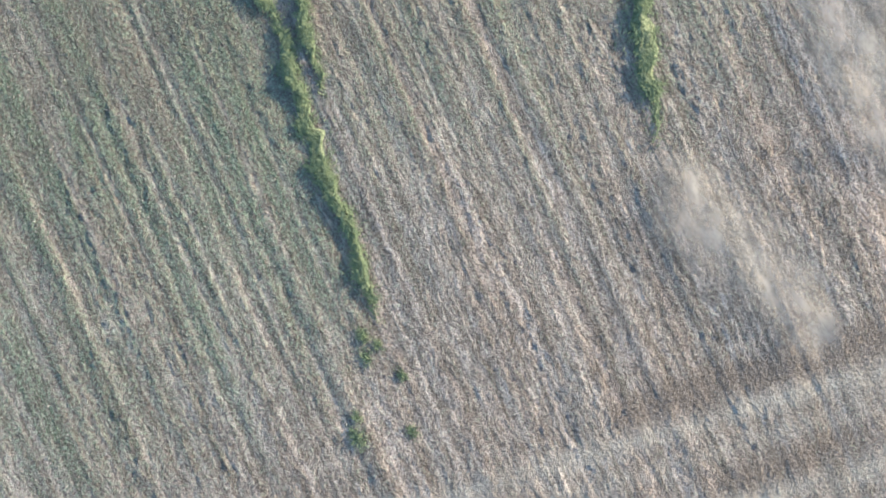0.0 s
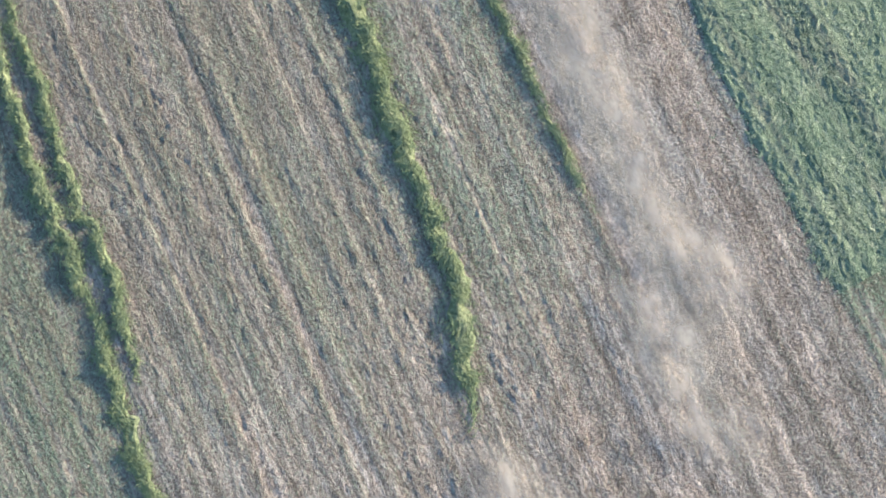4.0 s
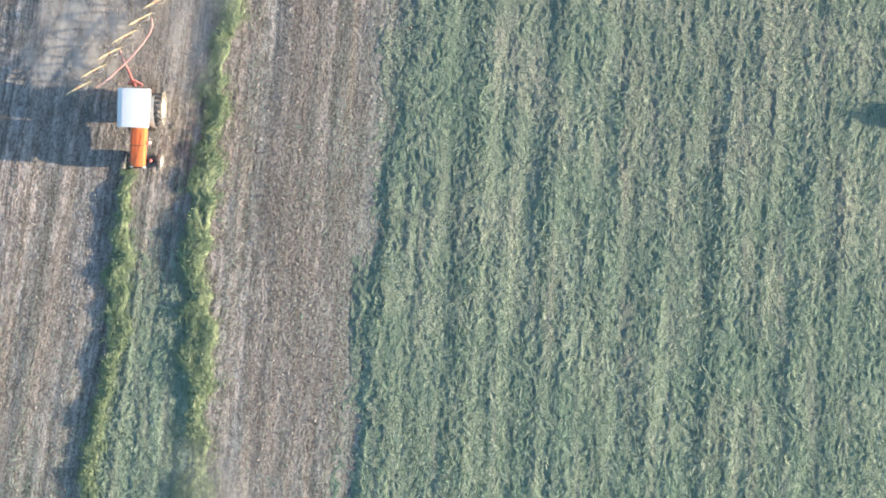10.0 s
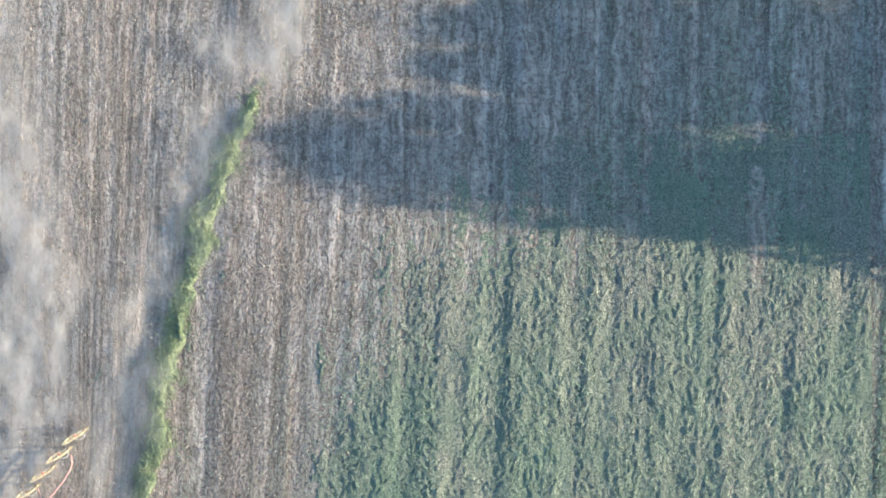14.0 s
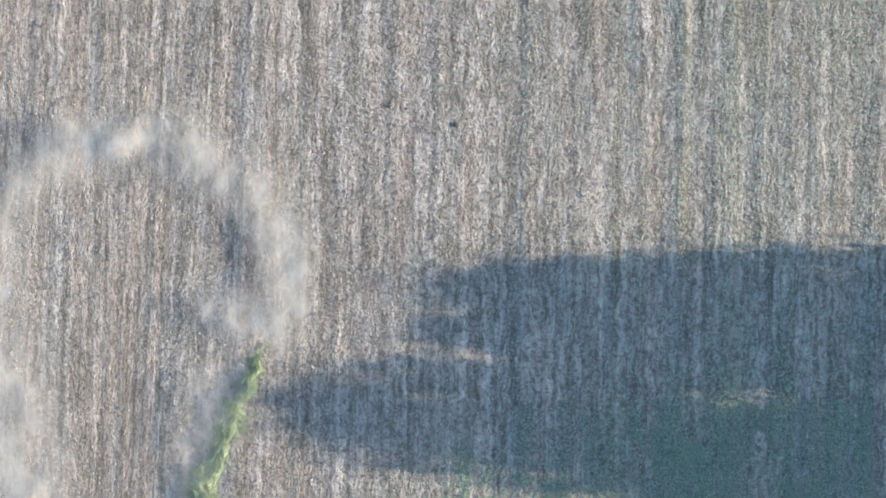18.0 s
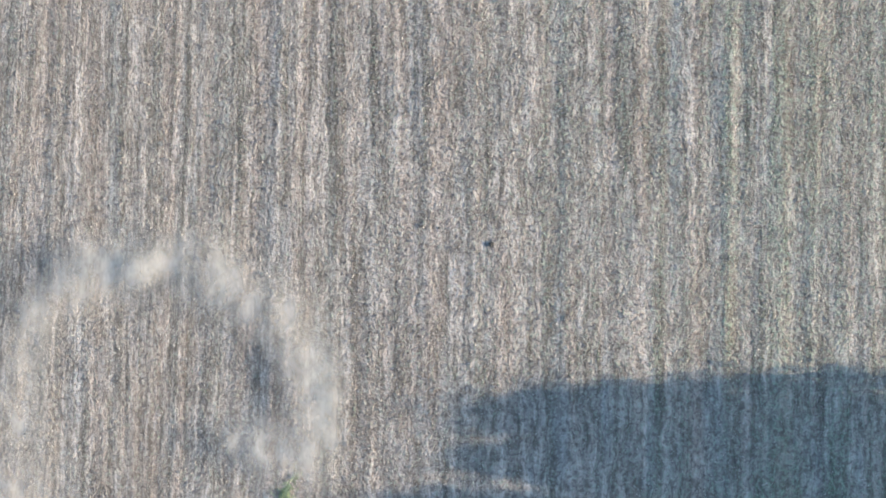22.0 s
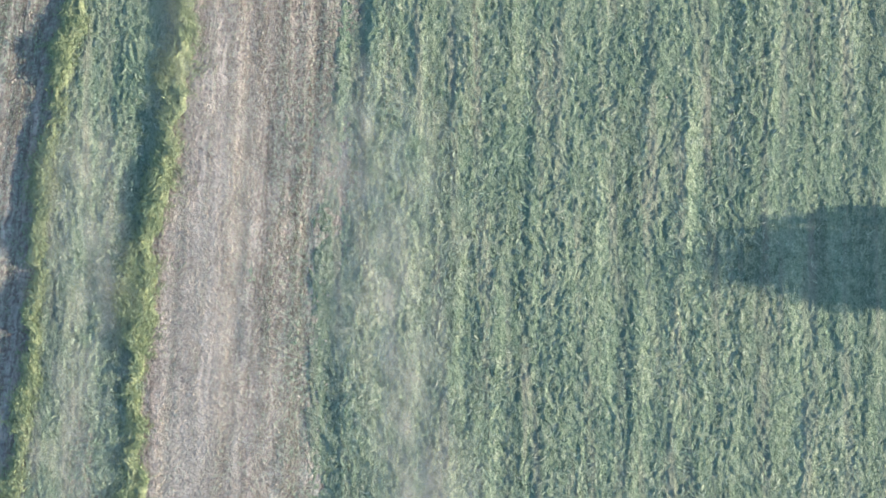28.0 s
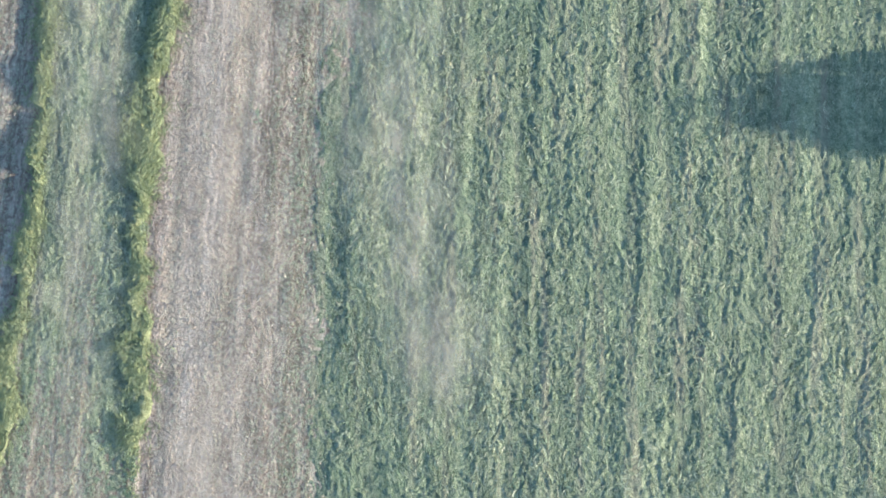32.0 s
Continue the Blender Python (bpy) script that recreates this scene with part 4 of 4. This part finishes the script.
# ---- the finger-wheel rake behind it ----
def hay_rake(m):
    root = new("hay_rake")
    root.matrix_basis = m
    tagged(root, "red finger-wheel rake with six yellow wheels behind the tractor", "hay rake")

    def at(*points):
        return [Vector(p) for p in points]
    bm = bmesh.new()
    limb(bm, at((-0.08, -0.85, 0.55), (0.02, -1.18, 0.62), (0.12, -1.68, 0.75)), 0.055, 10)
    limb(bm, at((-0.36, -0.91, 0.5), (0.22, -1.01, 0.5)), 0.045, 10)
    limb(bm, at((-0.36, -0.91, 0.5), (-0.04, -1.13, 1)), 0.035, 8)
    limb(bm, at((0.22, -1.01, 0.5), (-0.04, -1.13, 1)), 0.035, 8)
    part("headstock", bm, RED, root, "faded red three-point headstock")
    bm = bmesh.new()
    limb(bm, at((1.49, -1.01, 0.85), (1.14, -1.13, 0.9), (-0.06, -1.95, 0.9), (-0.71, -2.53, 0.9), (-1.06, -2.93, 0.9), (-1.18, -3.18, 0.86), (-1.16, -3.48, 0.75)), 0.038, 10)
    part("main_beam", bm, PINK, root, "long bent red tube beam, paled by painted sun glare")
    bm = bmesh.new()
    limb(bm, at((0.12, -1.63, 0.8), (0.26, -2.13, 0.8), (0.34, -2.43, 0.65)), 0.04, 10)
    part("cross_strut", bm, PINK, root)
    centres = [(2.24 - 0.728 * k, -1.13 - 0.61 * k) for k in range(6)]
    bm = bmesh.new()
    limb(bm, at(*[(cx - 0.28, cy - 0.12, 0.6) for cx, cy in (centres[0], centres[2], centres[5])]), 0.016, 8)
    part("wheel_bar", bm, IRON, root, "thin dark bar carrying the rake wheels")
    lean = radians(10)
    for cx, cy in centres:
        turn = Matrix.Translation(Vector((cx, cy, 0.60))) @ Matrix.Rotation(radians(20), 4, "Z") @ Matrix.Rotation(radians(90) - lean, 4, "X").to_4x4() @ Matrix.Rotation(radians(90), 4, "Y")
        bm = bmesh.new()
        lathe(bm, [(0.45, -0.014), (0.485, -0.014), (0.485, 0.014), (0.45, 0.014)], 36)
        for k in range(5):
            a = 2 * math.pi * k / 5
            limb(bm, [(0, 0.06 * math.cos(a), 0.06 * math.sin(a)), (0, 0.46 * math.cos(a), 0.46 * math.sin(a))], 0.007, 6)
        wheel = part("rake_wheel", bm, YELLOW, root, "yellow spoked rake wheel")
        wheel.matrix_basis = turn
        bm = bmesh.new()
        for k in range(40):
            a = 2 * math.pi * k / 40
            limb(bm, [(0, 0.44 * math.cos(a), 0.44 * math.sin(a)), (0.0, 0.54 * math.cos(a + 0.05), 0.54 * math.sin(a + 0.05)), (0.03, 0.60 * math.cos(a + 0.16), 0.60 * math.sin(a + 0.16))], 0.008, 5)
        tagged(part("tines", bm, YELLOW, wheel, "ring of thin spring tines"), kind="stuff")
        bm = bmesh.new()
        limb(bm, [(-0.06, 0, 0), (0.06, 0, 0)], 0.045, 14)
        part("hub", bm, RED, wheel, "red hub")
        bm = bmesh.new()
        c = Vector((cx, cy, 0.6))
        hook = [c + Vector((-0.22 - 0.2 * math.sin(math.pi * k / 8), 0.15 * math.cos(math.pi * k / 8), 0.22 - 0.01 * k)) for k in range(9)]
        limb(bm, [c + Vector((-0.02, 0.13, 0.08))] + hook + [c + Vector((-0.02, -0.12, 0.05))], 0.013, 7)
        part("wheel_arm", bm, CREAM, root, "bent spring arm")
    return root


hay_rake(pose(-14.77, -10.81, 0, 0, 0, 188.8))


# ---- dark clods that stand out on the stubble ----
def clod(x, y, size, seed):
    bm = bmesh.new()
    bmesh.ops.create_icosphere(bm, subdivisions=3, radius=size)
    for v in bm.verts:
        k = 0.75 + 0.5 * noise.noise(v.co * (3 / size) + Vector((seed, 0, 0)))
        v.co = Vector((v.co.x * k, v.co.y * k, v.co.z * k * 0.4 + size * 0.2))
    me = bpy.data.meshes.new("clod")
    bm.to_mesh(me)
    bm.free()
    me.materials.append(CLOD)
    ob = new("earth_clod", me)
    ob.location = (x, y, float(ground_height(np.array([x]), np.array([y]))[0]) - size * 0.08)
    return tagged(ob, "dark lump of turned earth lying on the stubble", "earth clod", group="dark clods")


CLOD = paint("dark_earth", (0.085, 0.075, 0.065), 0.95, 0.0, 0.3, 8.0, (0.16, 0.13, 0.1))
clod(0.75, 15.77, 0.13, 1)
clod(-1.2, 16.4, 0.06, 2)
clod(6.1, -37.6, 0.09, 3)


# ---- dust hanging over the raked lane ----
def dust_cloud(label, points, spread, amount, seed, ragged=0.5):
    """Dust blown up along a line of places: billowing sheets of fine haze, uneven and thin at the edges."""
    pts = np.array(points, float)
    lo, hi = pts.min(0) - 2.2 * spread, pts.max(0) + 2.2 * spread
    root = None
    for layer in range(2):
        X, Y = np.meshgrid(np.arange(lo[0], hi[0], 0.16), np.arange(lo[1], hi[1], 0.2))
        wx = X + 1.1 * (drift(X * 0.55, Y * 0.45, seed + 1 + layer) - 0.5) + 0.5 * (drift(X * 1.7, Y * 1.3, seed + 2) - 0.5)
        wy = Y + 1.1 * (drift(X * 0.5, Y * 0.5, seed + 3 + layer) - 0.5)
        away = np.full(X.shape, 1e9)
        for (ax, ay), (bx, by) in zip(pts[:-1], pts[1:]):
            ll = (bx - ax) ** 2 + (by - ay) ** 2
            k = np.clip(((wx - ax) * (bx - ax) + (wy - ay) * (by - ay)) / ll, 0, 1)
            away = np.minimum(away, np.hypot(wx - ax - k * (bx - ax), wy - ay - k * (by - ay)))
        billow = 0.6 * drift(X * 0.8 / spread ** 0.5, Y * 0.55 / spread ** 0.5, seed + 5 + layer) + 0.4 * drift(X * 1.9, Y * 1.3, seed + 7 + layer)
        haze = amount * np.exp(-(away / spread) ** 2) * (1 - ragged + ragged * 2.0 * step(billow, 0.25, 0.8))
        edge = np.minimum.reduce([X - lo[0], hi[0] - X, Y - lo[1], hi[1] - Y])
        haze = np.clip(haze - 0.012, 0, 0.7) * step(edge, 0.2, 0.8)
        Z = 0.15 + 0.13 * layer + 0.22 * drift(X * 0.8, Y * 0.6, seed + 9 + layer) + 0.08 * drift(X * 2.3, Y * 1.7, seed + 11 + layer)
        keep = haze > 0.0
        keep[:-1] |= keep[1:]
        keep[:, :-1] |= keep[:, 1:]
        keep[1:] |= keep[:-1]
        keep[:, 1:] |= keep[:, :-1]
        cells = keep[:-1, :-1] & keep[1:, :-1] & keep[:-1, 1:] & keep[1:, 1:]
        order = np.cumsum(keep.ravel()).reshape(keep.shape) - 1
        q = np.stack([order[:-1, :-1][cells], order[:-1, 1:][cells], order[1:, 1:][cells], order[1:, :-1][cells]], -1)
        me = mesh_of("dust_cloud", np.stack([X[keep], Y[keep], Z[keep]], -1), q.ravel(), np.arange(len(q)) * 4, DUST, True)
        held = me.attributes.new("haze", "FLOAT", "POINT")
        held.data.foreach_set("value", haze[keep].astype(np.float32))
        ob = new("dust_cloud" if root is None else "upper_haze", me)
        tagged(ob, kind="stuff")
        if root is None:
            root = tagged(ob, label, "dust cloud")
        else:
            ob.parent = root
    return root


dust_cloud("pale dust drifting up behind the hay rake", [(-17.4, -8.6), (-15.6, -5.8), (-15.9, -3.4), (-15.6, -1.0), (-16.3, 1.2), (-16.4, 3.6), (-16.9, 6.2)], 1.4, 1.15, 301, 0.6)
dust_cloud("thin drifting dust along the freshly raked lane", [(-10.9, -26), (-11.2, -31), (-11.2, -38), (-10.9, -46), (-12.0, -51)], 2.0, 0.2, 321, 0.4)
dust_cloud("thin blue-grey dust hanging over the strip between two windrows", [(-16.6, -33), (-16.9, -42), (-17.6, -50), (-18.2, -58)], 1.5, 0.18, 381)
dust_cloud("pale dust settling in the shade beside the windrow", [(-12.9, -9.5), (-12.2, -5.5), (-11.2, -1.5), (-10.0, 2.0), (-8.6, 5.5)], 1.0, 0.36, 391, 0.4)
dust_cloud("faint dust drifting over the mown grass", [(-5.4, -33), (-5.0, -40), (-3.6, -47)], 2.0, 0.25, 331)
dust_cloud("pale dust lingering over the south end of the raked lane", [(-13.2, -53.5), (-13.6, -57), (-13.9, -61), (-13.8, -65.5), (-14.9, -71), (-13.8, -74)], 1.35, 0.55, 341)
dust_cloud("curved trail of pale dust over the turning place",
           [(-16.9, 9.5), (-16.6, 13.2), (-14.2, 15.2), (-11.0, 15.3), (-8.6, 14.2), (-6.7, 12.6), (-5.9, 10.4), (-6.4, 7.5), (-8.3, 8.8)], 0.8, 0.6, 351, 0.5)
dust_cloud("dense cloud of pale dust over the headland", [(-25.5, -77.3), (-24.9, -79.2), (-24.1, -81.8), (-23.6, -84.2)], 1.2, 0.5, 361, 0.6)
dust_cloud("drifting pale dust near the end of the raked lane", [(-16.4, -73.5), (-16.6, -76), (-17.3, -78.5), (-16.0, -80.5)], 1.2, 0.4, 371, 0.6)


# ---- trees along the east side, whose long shadows lie over the field ----
def tree(x, y, height, top, widen, widest, label, seed):
    """A broad tree: its crown starts blunt at the top and widens downwards."""
    r = random.Random(seed)
    root = new("tree")
    root.location = (x, y, 0)
    tagged(root, label, "tree", group="trees along the field")
    bm = bmesh.new()
    limb(bm, [(0, 0, -0.1), (0.05, 0.03, height * 0.3), (0.1, -0.05, height * 0.6), (0.0, 0.0, height + 0.25)], [0.17, 0.13, 0.08, 0.012])
    part("trunk", bm, BARK, root)
    for k in range(9):
        bm = bmesh.new()
        a = k * 2.4 + r.uniform(-0.3, 0.3)
        h = height * (0.2 + 0.07 * k)
        out = min(widest, top + widen * (height - h)) * r.uniform(0.6, 0.85)
        limb(bm, [(0, 0, h), (math.cos(a) * out * 0.5, math.sin(a) * out * 0.5, h + out * 0.2), (math.cos(a) * out, math.sin(a) * out, h + out * 0.45)], [0.06, 0.04, 0.01])
        part("limb", bm, BARK, root)
    rg = np.random.default_rng(seed)
    clumps = int(120 + 42 * widest)
    down = rg.uniform(-0.1, height * 0.82, clumps)
    outline = np.minimum(widest, top + widen * down) * np.sqrt(np.clip((down + 0.25) / 0.7, 0.05, 1))
    stray = rg.uniform(0, 1, clumps) < 0.22
    reach = outline * np.where(stray, rg.uniform(0.9, 1.14, clumps), np.sqrt(rg.uniform(0.0, 1.0, clumps)) * 0.9)
    a = rg.uniform(0, 2 * np.pi, clumps)
    mid = np.stack([np.cos(a) * reach, np.sin(a) * reach, height - down], -1)
    per = np.where(stray, 30, (rg.integers(45, 125, clumps) * np.clip((down + 0.9) / 1.8, 0.5, 1)).astype(int))
    tight = np.repeat(np.where(stray, 0.12, rg.uniform(0.7, 1.2, clumps) * (0.15 + 0.05 * widest)), per)[:, None]
    c = np.repeat(mid, per, 0) + rg.normal(0, 1, (per.sum(), 3)) * tight
    ob = new("crown", chips("crown", c[:, 0], c[:, 1], np.maximum(c[:, 2], 0.6), rg.uniform(0.06, 0.12, len(c)), LEAF))
    ob.parent = root
    tagged(ob, kind="stuff")
    return root


def tree_over(tip_x, tip_y, top, widen, widest, label, seed, at_x=32.0):
    """A tree at the east edge whose shadow's tip falls on the given place."""
    reach = (at_x - tip_x) / math.cos(radians(SUN_TURN))
    return tree(at_x, tip_y + (at_x - tip_x) * math.tan(radians(SUN_TURN)), reach * math.tan(radians(SUN_UP)), top, widen, widest, label, seed)


tree_over(-4.4, 4.65, 1.75, 0.44, 4.5, "tall broad-crowned tree at the field's east edge", 101)
tree_over(1.2, 9.35, 0.75, 0.64, 3.4, "leafy tree close beside the tallest one", 102)
tree_over(0.6, 7.75, 0.42, 0.62, 3.0, "lower leafy tree filling the gap between two taller ones", 106)
tree_over(6.5, 2.4, 0.7, 0.8, 2.6, "leafy tree on the south side of the tallest one", 107)
tree_over(8.7, -37.65, 1.4, 0.45, 2.1, "small round-crowned tree standing alone", 103)
tree_over(9.4, -54.2, 1.4, 0.5, 2.3, "small leafy tree at the field's east edge", 104)
tree_over(16.8, -10.8, 0.5, 0.5, 1.2, "young slim tree at the field's east edge", 105)
